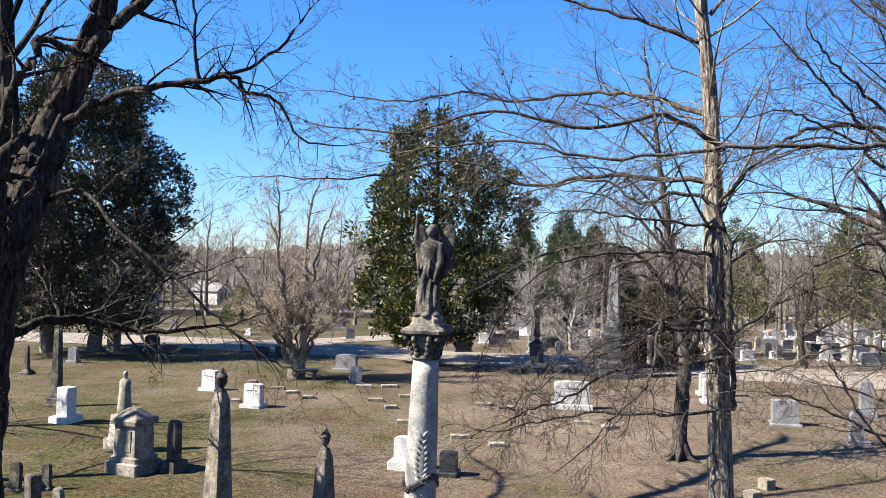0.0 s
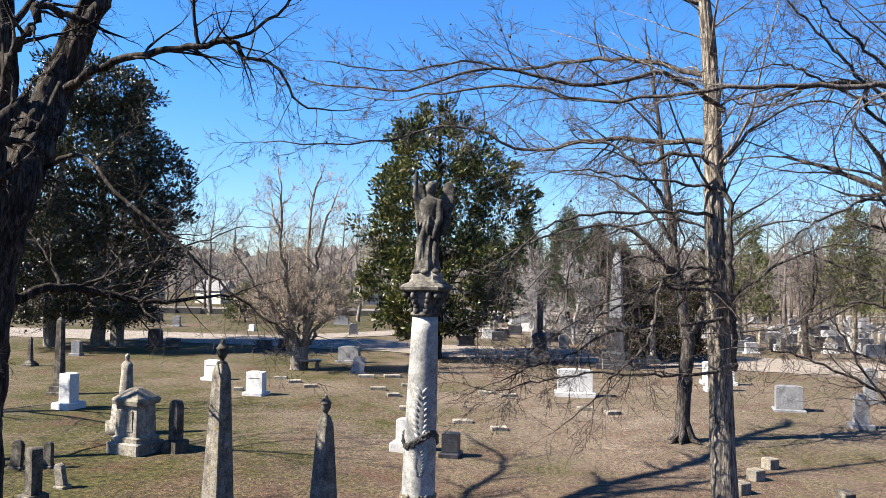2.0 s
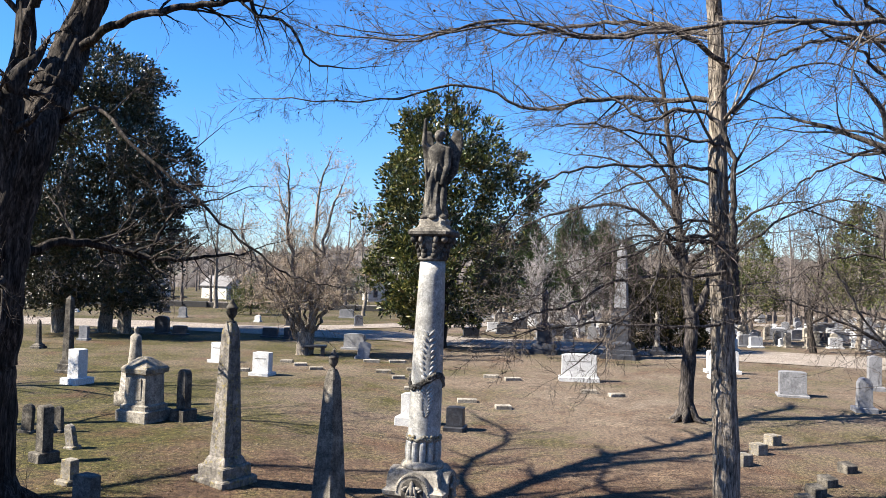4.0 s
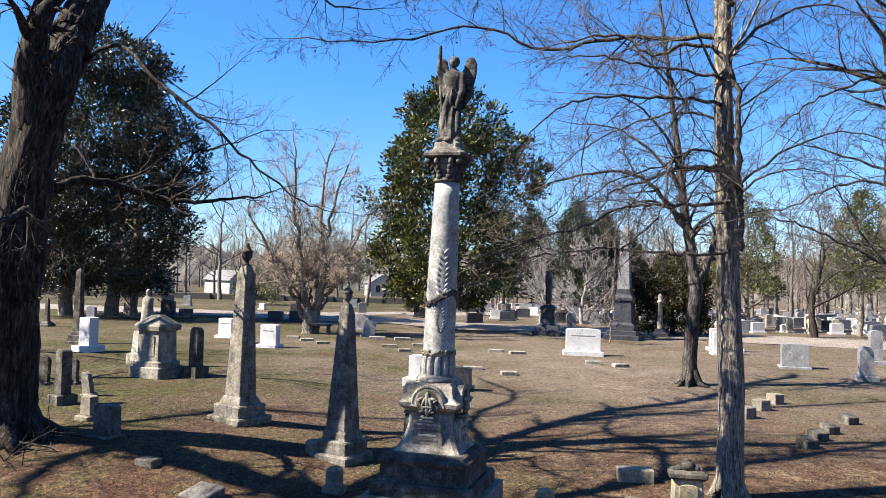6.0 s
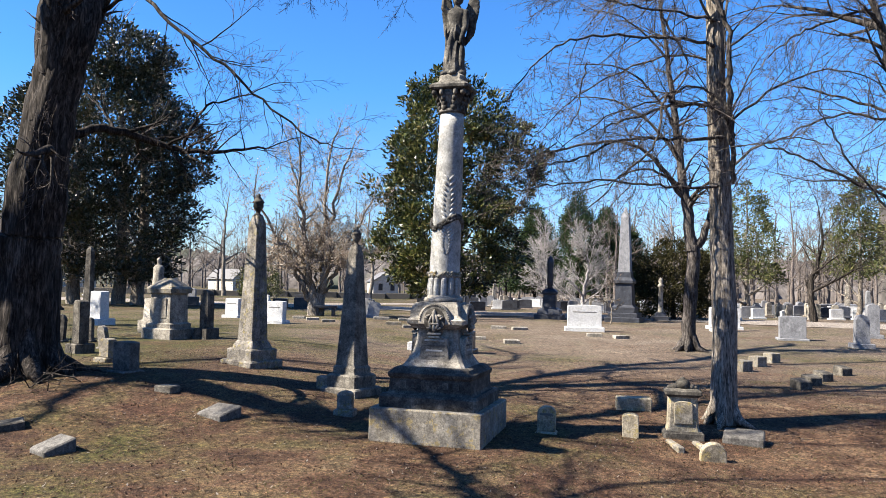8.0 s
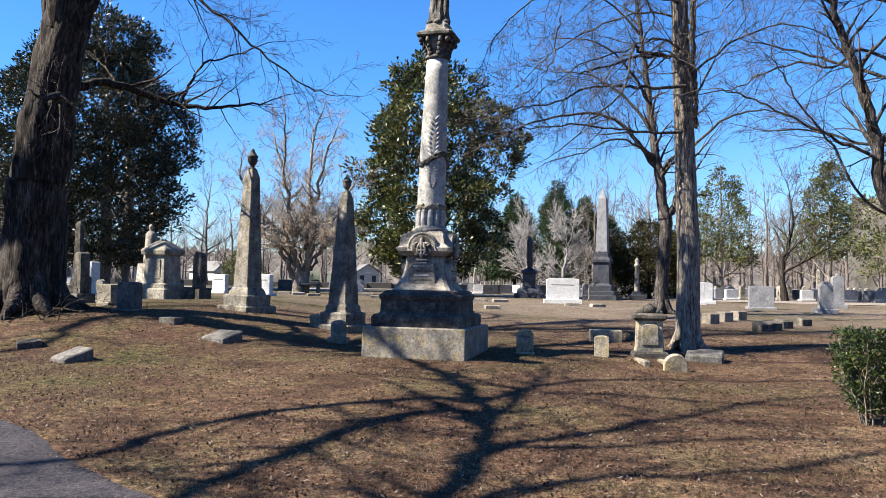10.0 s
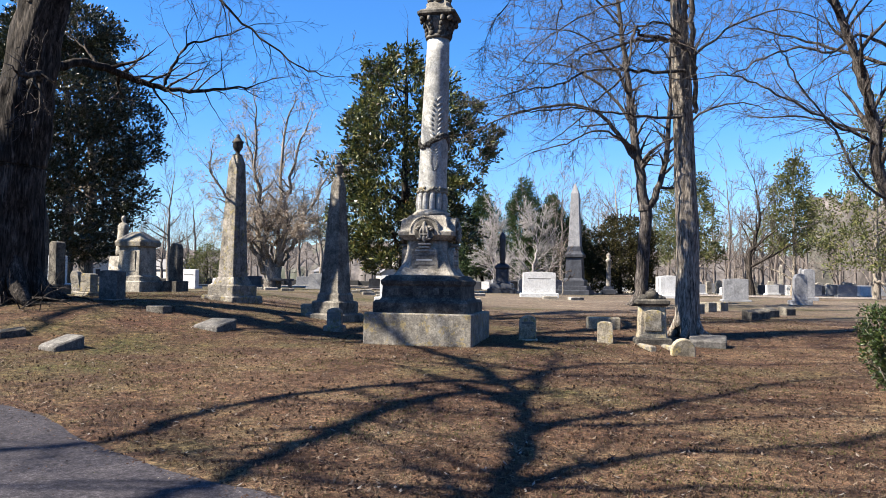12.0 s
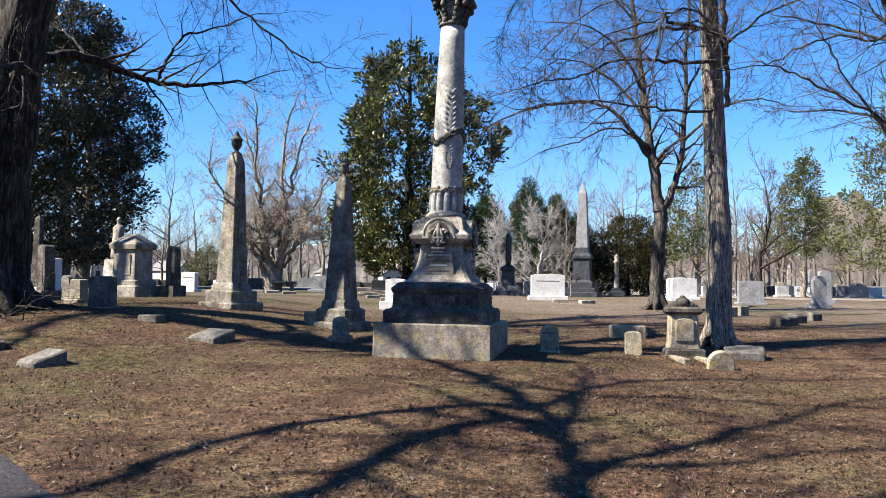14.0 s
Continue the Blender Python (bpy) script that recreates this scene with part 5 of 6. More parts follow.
def sweetgum():
    """The straight trunk beside the column, with long side limbs and hanging seed balls."""
    rng = random.Random(5)
    ox, oy = 4.36, 12.4
    gz = ground_z(ox, oy)
    t = thing("sweetgum_tree", "bare straight sweetgum with furrowed grey bark", "tree", 0, 0, 0)
    wood, boughs, thin, tips = Wood(), Wood(), Wood(), []
    trunk, tr = limb(wood, [(ox, oy, gz - 0.2), (4.37, 12.4, 1.6), (4.3, 12.42, 3.6), (4.22, 12.42, 5.6), (4.18, 12.42, 7.2), (4.1, 12.4, 8.9), (3.93, 12.4, 10.6), (3.7, 12.5, 14.0), (3.6, 12.6, 17.0)], 0.235, 0.05, rng, 6, 0.012, 14, 0.014)
    buttress(wood, ox, oy, gz, 0.24, rng)
    fine = [(6, 0.2, 0.0, 6, 0.55, 48), (4, 0.25, 0.0, 5, 0.55, 45), (3, 0.3, 0.0, 0, 0.5, 45)]
    guides = [
        ([(4.42, 12.2, 4.6), (4.3, 12.0, 5.6), (4.32, 12.05, 6.5), (4.0, 12.1, 7.15), (3.5, 12.2, 7.3), (3.0, 12.3, 7.15), (2.4, 12.4, 7.5), (1.6, 12.5, 7.4)], 0.075, 0.02),
        ([(4.3, 12.4, 7.5), (3.5, 12.8, 7.6), (2.4, 13.1, 7.65), (1.3, 13.3, 7.5), (0.1, 13.3, 7.9), (-1.4, 13.2, 7.6), (-3.2, 13.0, 7.55)], 0.07, 0.012),
        ([(4.22, 12.4, 8.5), (3.4, 13.5, 9.1), (2.4, 14.3, 9.35), (1.2, 14.8, 9.3), (0.1, 15.0, 9.5), (-1.1, 15.0, 9.3), (-2.6, 15.0, 9.5)], 0.065, 0.012),
        ([(4.1, 12.4, 9.7), (3.2, 12.6, 10.1), (2.0, 12.8, 10.5), (0.8, 13.0, 10.9)], 0.06, 0.015),
        ([(4.3, 12.3, 8.0), (3.2, 11.6, 8.4), (2.0, 11.2, 8.1), (0.6, 11.0, 8.3), (-0.6, 11.0, 8.0), (-2.0, 11.0, 8.1)], 0.06, 0.012),
        ([(4.4, 12.4, 5.3), (3.7, 11.9, 5.5), (3.0, 11.6, 5.2), (2.2, 11.5, 4.9), (1.4, 11.5, 4.3)], 0.032, 0.008),
        ([(4.4, 12.4, 6.0), (3.6, 12.8, 6.3), (2.7, 13.2, 6.1), (1.8, 13.5, 5.6), (1.2, 13.6, 5.0)], 0.034, 0.008),
        ([(4.45, 12.4, 5.0), (5.2, 12.2, 5.6), (6.2, 12.2, 5.9), (7.3, 12.4, 5.6)], 0.035, 0.008),
        ([(4.4, 12.4, 7.3), (5.2, 12.9, 8.0), (6.3, 13.4, 8.4), (7.5, 13.8, 8.2)], 0.045, 0.01),
        ([(4.1, 12.4, 10.2), (4.9, 12.2, 11.2), (5.8, 12.2, 12.2), (7.0, 12.3, 12.6)], 0.05, 0.012),
        ([(4.41, 12.15, 3.93), (4.39, 12.05, 4.54), (4.27, 11.96, 4.96), (4.03, 11.87, 5.13), (3.70, 11.77, 5.17), (3.29, 11.68, 5.19), (3.15, 11.58, 5.29), (3.05, 11.48, 4.92), (2.89, 11.39, 4.36), (2.43, 11.29, 3.96), (2.01, 11.20, 3.49)], 0.0641026, 0.015),
        ([(4.17, 12.30, 5.32), (3.67, 12.12, 5.24), (3.19, 11.94, 5.17), (2.73, 11.76, 4.94), (2.28, 11.58, 4.78), (2.00, 11.40, 4.43)], 0.0512821, 0.0125),
        ([(4.25, 12.20, 4.72), (3.46, 11.98, 4.63), (2.81, 11.77, 4.60), (2.27, 11.55, 4.50), (1.75, 11.33, 4.19), (1.24, 11.12, 4.06), (0.75, 10.90, 3.86)], 0.0448718, 0.01),
        ([(4.24, 12.30, 3.90), (3.58, 12.12, 3.84), (2.85, 11.94, 3.86), (2.05, 11.76, 3.88), (1.36, 11.58, 3.78), (0.69, 11.40, 3.65)], 0.0384615, 0.01),
        ([(4.18, 12.30, 6.32), (3.58, 12.08, 6.37), (2.84, 11.87, 6.32), (2.12, 11.65, 6.29), (1.43, 11.43, 6.07), (0.92, 11.22, 5.58), (0.60, 11.00, 5.10)], 0.0448718, 0.01),
        ([(4.18, 12.30, 6.76), (3.50, 12.12, 6.83), (2.69, 11.95, 6.90), (1.97, 11.78, 6.97), (1.45, 11.60, 6.87)], 0.0384615, 0.01),
        ([(3.15, 12.10, 6.88), (3.31, 12.07, 6.52), (3.56, 12.03, 6.09), (3.64, 12.00, 5.74)], 0.0320513, 0.0125),
        ([(1.84, 11.40, 5.74), (1.74, 11.30, 5.25), (1.61, 11.20, 4.77), (1.24, 11.10, 4.30), (0.91, 11.00, 3.84)], 0.0179487, 0.0075),
    ]
    for pts, r0, r1 in guides:
        p, r = limb(boughs, pts, r0 * 0.78, r1 * 0.8, rng, 5, 0.03, 7)
        ln = sum((a - b).length for a, b in zip(p, p[1:]))
        branch_off(boughs, thin, p, r, 0, fine, rng, tips, int(ln * 4.4), 1.0, 52, 0.12)
    branch_off(wood, thin, trunk[20:], [r * 0.42 for r in tr[20:]], 0, DECID[1:], rng, tips, 30, 2.4, 55, 0.05)
    wood.link("trunk", BARK, t)
    tagged(boughs.link("limbwork", BARK_BROWN, t, "long brown side limbs"), kind="stuff")
    tagged(thin.link("branchwork", TWIG, t, "fine grey-brown bare twigs"), kind="stuff")
    bm = bmesh.new()
    for p, d in rng.sample(tips, 260):
        if 6.4 < p.z < 11 and p.x < 4:
            v = bmesh.ops.create_icosphere(bm, subdivisions=1, radius=rng.uniform(0.014, 0.021))["verts"]
            bmesh.ops.translate(bm, verts=v, vec=p - Vector((0, 0, 0.04)))
    tagged(part("fruit", bm, GUMBALL, t, "dark spiky hanging seed balls"), kind="stuff")


sweetgum()


def big_left_tree():
    rng = random.Random(8)
    ox, oy = -8.25, 12.95
    gz = ground_z(ox, oy)
    t = thing("oak_tree", "massive dark old tree with a forked trunk", "tree", 0, 0, 0)
    wood, thin, tips = Wood(), Wood(), []
    trunk, tr = limb(wood, [(ox, oy, gz - 0.2), (-8.2, 12.9, 1.5), (-8.02, 12.75, 3.4), (-7.68, 12.6, 5.2), (-7.25, 12.5, 6.6), (-7.08, 12.95, 7.75), (-6.95, 13.55, 9.0), (-6.4, 13.6, 10.4), (-5.9, 13.2, 12.0), (-5.4, 13.2, 14.5)], 0.66, 0.06, rng, 6, 0.03, 16, 0.075)
    buttress(wood, ox, oy, gz, 0.56, rng, 9)
    right, rr = trunk[30:], tr[30:]
    left, lr = limb(wood, [(-7.7, 12.65, 5.3), (-8.0, 12.95, 7.0), (-7.9, 13.3, 8.4), (-8.0, 13.4, 10.0), (-8.3, 13.6, 13.0)], 0.27, 0.07, rng, 6, 0.03, 12, 0.025)
    fine = [(6, 0.25, 0.0, 5, 0.5, 48), (4, 0.28, 0.0, 4, 0.5, 45), (3, 0.3, 0.0, 0, 0.5, 45)]
    guides = [
        ([(-6.95, 13.3, 8.4), (-6.1, 12.9, 8.75), (-5.2, 12.8, 9.0), (-4.3, 12.8, 9.15), (-3.7, 12.8, 9.2), (-3.5, 12.9, 8.95), (-3.1, 13.0, 8.9), (-2.6, 13.0, 8.2), (-2.0, 13.0, 8.1)], 0.085, 0.012),
        ([(-4.3, 12.8, 9.15), (-4.35, 12.7, 9.7), (-4.4, 12.6, 10.5), (-4.9, 12.5, 11.2)], 0.04, 0.012),
        ([(-4.1, 12.8, 9.2), (-3.3, 12.9, 9.5), (-2.6, 12.9, 10.2), (-2.0, 13.0, 11.2)], 0.04, 0.012),
        ([(-6.3, 13.0, 9.6), (-5.5, 13.2, 10.6), (-4.6, 13.3, 11.0), (-3.6, 13.4, 11.3)], 0.14, 0.04),
        ([(-7.0, 12.9, 7.0), (-6.1, 12.4, 7.2), (-5.1, 12.0, 6.4), (-4.3, 11.9, 5.8), (-3.6, 11.9, 5.2), (-2.8, 11.9, 4.6), (-2.3, 11.9, 4.4)], 0.045, 0.01),
        ([(-7.7, 12.9, 8.2), (-7.4, 12.6, 8.9), (-7.0, 12.6, 9.5), (-7.05, 12.7, 9.8), (-6.6, 12.9, 9.7)], 0.09, 0.06),
        ([(-7.8, 12.8, 4.6), (-7.2, 13.6, 5.0), (-6.5, 14.4, 4.9), (-5.8, 14.6, 4.75), (-5.0, 14.8, 4.8), (-4.2, 14.8, 4.9)], 0.11, 0.018),
        ([(-6.0, 14.6, 4.8), (-5.8, 14.6, 5.3), (-5.5, 14.6, 5.7), (-4.8, 14.6, 5.9), (-4.0, 14.6, 6.2)], 0.045, 0.008),
        ([(-7.5, 12.4, 5.8), (-7.4, 12.1, 6.8), (-7.3, 12.0, 7.4)], 0.3, 0.2),
        ([(-7.9, 12.6, 4.2), (-7.3, 12.0, 4.3), (-7.1, 11.4, 4.2)], 0.1, 0.06),
    ]
    for pts, r0, r1 in guides:
        p, r = limb(wood, pts, r0, r1, rng, 5, 0.03, 8)
        ln = sum((a - b).length for a, b in zip(p, p[1:]))
        branch_off(wood, thin, p, r, 0, fine, rng, tips, max(int(ln * 4.0), 3), 1.2, 55, 0.2)
    branch_off(wood, thin, right[6:], rr[6:], 0, DECID, rng, tips, 5, 3.2, 45, 0.3)
    branch_off(wood, thin, left[10:], lr[10:], 0, DECID, rng, tips, 5, 3.0, 45, 0.3)
    for k in range(9):
        bx, by = rng.uniform(-8.0, -6.8), rng.uniform(11.4, 12.6)
        a = rng.random() * math.tau
        grow(wood, thin, Vector((bx, by, ground_z(bx, by) - 0.02)), Vector((math.cos(a), math.sin(a), rng.uniform(0.3, 1.6))), rng.uniform(0.5, 1.3), 0.012, 0, [(6, 0.2, -0.06, 4, 0.5, 45), (4, 0.3, -0.02, 0, 0.5, 50)], rng, tips)
    for k in range(5):
        a = 0.8 * k - 1.5
        grow(wood, thin, Vector((ox + 0.9 * math.sin(a), oy - 0.9 * math.cos(a), gz + 0.05)), Vector((math.sin(a) + 0.4, -math.cos(a), 0.25)), 0.9, 0.03, 0, [(5, 0.3, -0.08, 3, 0.5, 50), (4, 0.3, -0.02, 0, 0.5, 50)], rng, tips)
    wood.link("trunk", BARK_DARK, t)
    tagged(thin.link("branchwork", TWIG, t, "fine bare twigs"), kind="stuff")


big_left_tree()


def right_edge_tree():
    rng = random.Random(15)
    ox, oy = 8.6, 11.6
    gz = ground_z(ox, oy)
    t = thing("oak_tree", "bare spreading tree with long low limbs", "tree", 0, 0, 0)
    wood, thin, tips = Wood(), Wood(), []
    trunk, tr = limb(wood, [(ox, oy, gz - 0.2), (8.6, 11.6, 2.5), (8.5, 11.5, 5.0), (8.3, 11.4, 8.0), (8.4, 11.4, 12.0), (8.5, 11.5, 15.0)], 0.33, 0.06, rng, 6, 0.02, 12)
    buttress(wood, ox, oy, gz, 0.33, rng)
    fine = [(6, 0.22, 0.01, 5, 0.5, 45), (4, 0.25, 0.0, 4, 0.5, 45), (3, 0.3, 0.0, 0, 0.5, 45)]
    guides = [
        ([(8.35, 11.4, 7.2), (7.2, 9.6, 7.9), (6.0, 8.6, 7.75), (5.0, 8.3, 7.45), (4.0, 8.2, 7.4), (2.8, 8.2, 7.35), (1.7, 8.4, 7.25), (0.7, 8.6, 7.5), (-0.4, 8.9, 7.4)], 0.05, 0.01),
        ([(8.55, 11.6, 0.9), (7.53, 11.50, 2.60), (7.30, 11.42, 3.64), (7.08, 11.33, 4.34), (6.81, 11.25, 4.98), (6.56, 11.17, 5.52), (6.36, 11.08, 6.10), (6.13, 11.00, 6.82)], 0.12, 0.05),
        ([(8.4, 11.4, 5.6), (7.4, 11.0, 6.6), (6.6, 10.8, 7.7), (6.0, 10.6, 9.0)], 0.09, 0.02),
        ([(8.5, 11.4, 4.6), (7.4, 11.8, 4.9), (6.6, 12.4, 5.4), (5.8, 13.0, 5.8)], 0.05, 0.012),
        ([(8.3, 11.4, 8.2), (7.4, 11.6, 9.2), (6.4, 11.8, 10.2), (5.6, 12.0, 11.4)], 0.06, 0.014),
        ([(8.5, 11.5, 3.6), (7.6, 12.2, 3.7), (6.9, 13.0, 4.1), (6.2, 13.6, 4.2)], 0.045, 0.01),
        ([(8.4, 11.4, 6.2), (7.5, 12.4, 6.6), (6.8, 13.2, 7.2), (6.0, 14.0, 7.4)], 0.05, 0.012),
        ([(8.3, 11.4, 8.0), (6.49, 11.60, 8.25), (5.91, 11.56, 8.26), (5.32, 11.52, 8.22), (5.02, 11.48, 8.06), (4.63, 11.44, 7.89), (4.21, 11.40, 7.92)], 0.05, 0.012),
        ([(8.35, 11.4, 6.9), (7.0, 11.3, 7.4), (6.05, 11.20, 8.09), (5.54, 11.10, 8.55), (5.10, 11.00, 8.96), (4.67, 10.90, 9.33), (4.32, 10.80, 9.65)], 0.04, 0.008),
        ([(8.3, 11.4, 7.6), (6.28, 11.20, 8.41), (5.68, 11.07, 8.86), (5.23, 10.93, 9.22), (4.94, 10.80, 9.57)], 0.035, 0.008),
        ([(8.4, 11.4, 6.6), (6.27, 11.20, 7.60), (5.82, 11.05, 7.90), (5.13, 10.90, 8.18), (4.60, 10.75, 8.31), (4.01, 10.60, 8.19)], 0.035, 0.008),
        ([(8.45, 11.4, 5.8), (7.4, 11.3, 6.7), (6.26, 11.20, 6.60), (5.65, 11.05, 6.39), (5.11, 10.90, 6.14), (4.66, 10.75, 5.83), (4.30, 10.60, 5.45)], 0.035, 0.008),
        ([(8.5, 11.5, 2.8), (7.17, 11.40, 3.34), (6.46, 11.30, 3.65), (5.65, 11.20, 3.99), (4.94, 11.10, 4.28), (4.43, 11.00, 4.38)], 0.04, 0.009),
        ([(8.5, 11.5, 4.4), (7.19, 11.40, 5.18), (6.59, 11.52, 4.91), (6.07, 11.64, 5.03), (5.53, 11.76, 4.86), (4.98, 11.88, 4.59), (4.23, 12.00, 4.50)], 0.035, 0.008),
        ([(8.5, 11.5, 1.9), (6.92, 11.00, 2.53), (6.33, 10.90, 3.42), (5.82, 10.80, 3.94), (5.40, 10.70, 4.55), (5.18, 10.60, 4.88)], 0.03, 0.008),
    ]
    for pts, r0, r1 in guides:
        p, r = limb(wood, pts, r0, r1, rng, 5, 0.03, 8)
        ln = sum((a - b).length for a, b in zip(p, p[1:]))
        branch_off(wood, thin, p, r, 0, fine, rng, tips, int(ln * 3.1), 1.2, 45, 0.15)
    branch_off(wood, thin, trunk[10:], tr[10:], 0, DECID, rng, tips, 18, 3.6, 55, 0.1)
    wood.link("trunk", BARK_BROWN, t)
    tagged(thin.link("branchwork", TWIG, t, "fine bare twigs"), kind="stuff")


right_edge_tree()


def forked_tree():
    rng = random.Random(18)
    ox, oy = 7.3, 25.6
    gz = ground_z(ox, oy)
    t = thing("oak_tree", "bare tree forking into upright stems", "tree", 0, 0, 0)
    wood, thin, tips = Wood(), Wood(), []
    trunk, tr = limb(wood, [(ox, oy, gz - 0.2), (7.32, 25.6, 1.5), (7.45, 25.6, 3.0), (7.4, 25.6, 3.6)], 0.24, 0.22, rng, 6, 0.02, 12)
    buttress(wood, ox, oy, gz, 0.3, rng)
    fine = [(6, 0.2, 0.0, 6, 0.52, 45), (5, 0.24, 0.0, 4, 0.5, 45), (3, 0.3, 0.0, 0, 0.5, 45)]
    stems = [
        ([(7.4, 25.6, 3.4), (7.2, 25.6, 5.0), (6.9, 25.6, 7.0), (6.6, 25.6, 9.5), (6.2, 25.7, 12.5)], 0.22, 0.05),
        ([(7.45, 25.6, 3.3), (7.9, 25.5, 4.4), (8.2, 25.5, 6.0), (8.3, 25.5, 9.0), (8.5, 25.5, 12.0)], 0.15, 0.04),
        ([(7.2, 25.6, 5.0), (6.2, 25.3, 6.3), (5.0, 25.0, 7.0), (3.6, 24.6, 6.8), (2.2, 24.3, 6.4), (1.2, 24.0, 5.8)], 0.09, 0.015),
        ([(7.0, 25.6, 6.4), (6.0, 25.8, 7.8), (4.8, 26.0, 8.6), (3.4, 26.2, 8.8)], 0.07, 0.015),
        ([(7.1, 25.6, 5.6), (6.4, 24.8, 5.8), (5.4, 24.2, 6.0), (4.2, 23.6, 5.4), (3.0, 23.2, 5.0)], 0.06, 0.012),
        ([(6.8, 25.6, 7.6), (5.8, 24.6, 8.6), (4.6, 24.0, 9.2), (3.2, 23.6, 9.2)], 0.06, 0.012),
        ([(8.2, 25.5, 5.8), (9.2, 25.2, 6.8), (10.4, 25.0, 7.2), (11.6, 25.0, 7.0)], 0.06, 0.012),
        ([(8.3, 25.5, 7.5), (9.0, 25.8, 8.8), (9.8, 26.0, 10.2)], 0.06, 0.014),
        ([(6.5, 25.6, 10.0), (5.2, 25.4, 11.2), (3.8, 25.2, 11.6)], 0.05, 0.012),
    ]
    for pts, r0, r1 in stems:
        p, r = limb(wood, pts, r0, r1, rng, 5, 0.04, 9)
        ln = sum((a - b).length for a, b in zip(p, p[1:]))
        branch_off(wood, thin, p, r, 0, fine, rng, tips, int(ln * 2.7), 1.6, 50, 0.2)
    wood.link("trunk", BARK_BROWN, t)
    tagged(thin.link("branchwork", TWIG, t, "fine bare twigs"), kind="stuff")


forked_tree()


def budding_tree():
    rng = random.Random(22)
    FINEST[0] = 0.0065
    ox, oy = -8.5, 40.6
    t = thing("saucer_magnolia_tree", "low-forked bare tree with pale budding twigs", "tree", ox, oy)
    wood, thin, tips = Wood(), Wood(), []
    limb(wood, [(0, 0, -0.2), (0.05, 0, 0.5), (0.0, 0, 1.25)], 0.5, 0.42, rng, 6, 0.02, 14)
    fine = [(6, 0.26, 0.05, 5, 0.5, 45), (4, 0.3, 0.04, 4, 0.5, 45), (3, 0.3, 0.03, 0, 0.5, 45)]
    for k, (lean, top, r) in enumerate(((-1.3, 8.6, 0.24), (-0.5, 9.3, 0.22), (0.4, 9.9, 0.24), (1.2, 8.4, 0.24), (1.9, 6.6, 0.16), (-2.0, 6.4, 0.16))):
        w = (0.7, -0.6, 0.5, -0.5, 0.6, -0.8)[k]
        p, r = limb(wood, [(lean * 0.16, w * 0.2, 0.9), (lean * 0.42, w * 0.5, 2.0), (lean * 0.7, w, 3.6), (lean * 0.85 + rng.uniform(-0.3, 0.3), w * 1.6, top * 0.64), (lean * 1.5, w * 2.2, top)], r, 0.05, rng, 5, 0.14, 8)
        branch_off(wood, thin, p, r, 0, fine, rng, tips, 27, 1.6, 50, 0.3)
    for k in range(7):
        a = k * math.tau / 7
        c, w = math.cos(a), math.sin(a)
        p, r = limb(wood, [(0.3 * c, 0.3 * w, 1.4 + 0.1 * (k % 3)), (1.0 * c, 1.0 * w, 2.4 + 0.2 * (k % 2)), (1.9 * c, 1.9 * w, 3.0), (2.7 * c, 2.7 * w, 3.3 + 0.4 * (k % 3))], 0.08, 0.02, rng, 5, 0.08, 6)
        branch_off(wood, thin, p, r, 0, fine, rng, tips, 7, 1.0, 55, 0.3)
    wood.link("trunk", BARK, t)
    tagged(thin.link("branchwork", BARK_PALE, t, "pale fine bare twigs"), kind="stuff")
    pts = []
    for p, d in tips:
        for j in range(2 if p.z < 5 else 1):
            pts.append((p + rand_dir(rng) * 0.12, d))
    tagged(leaf_mesh("blossom", pts, rng, 0.085, BUDS, t, 0.55, 0.6, "pale tan opening buds"), kind="stuff")


budding_tree()
FINEST[0] = 0.0028


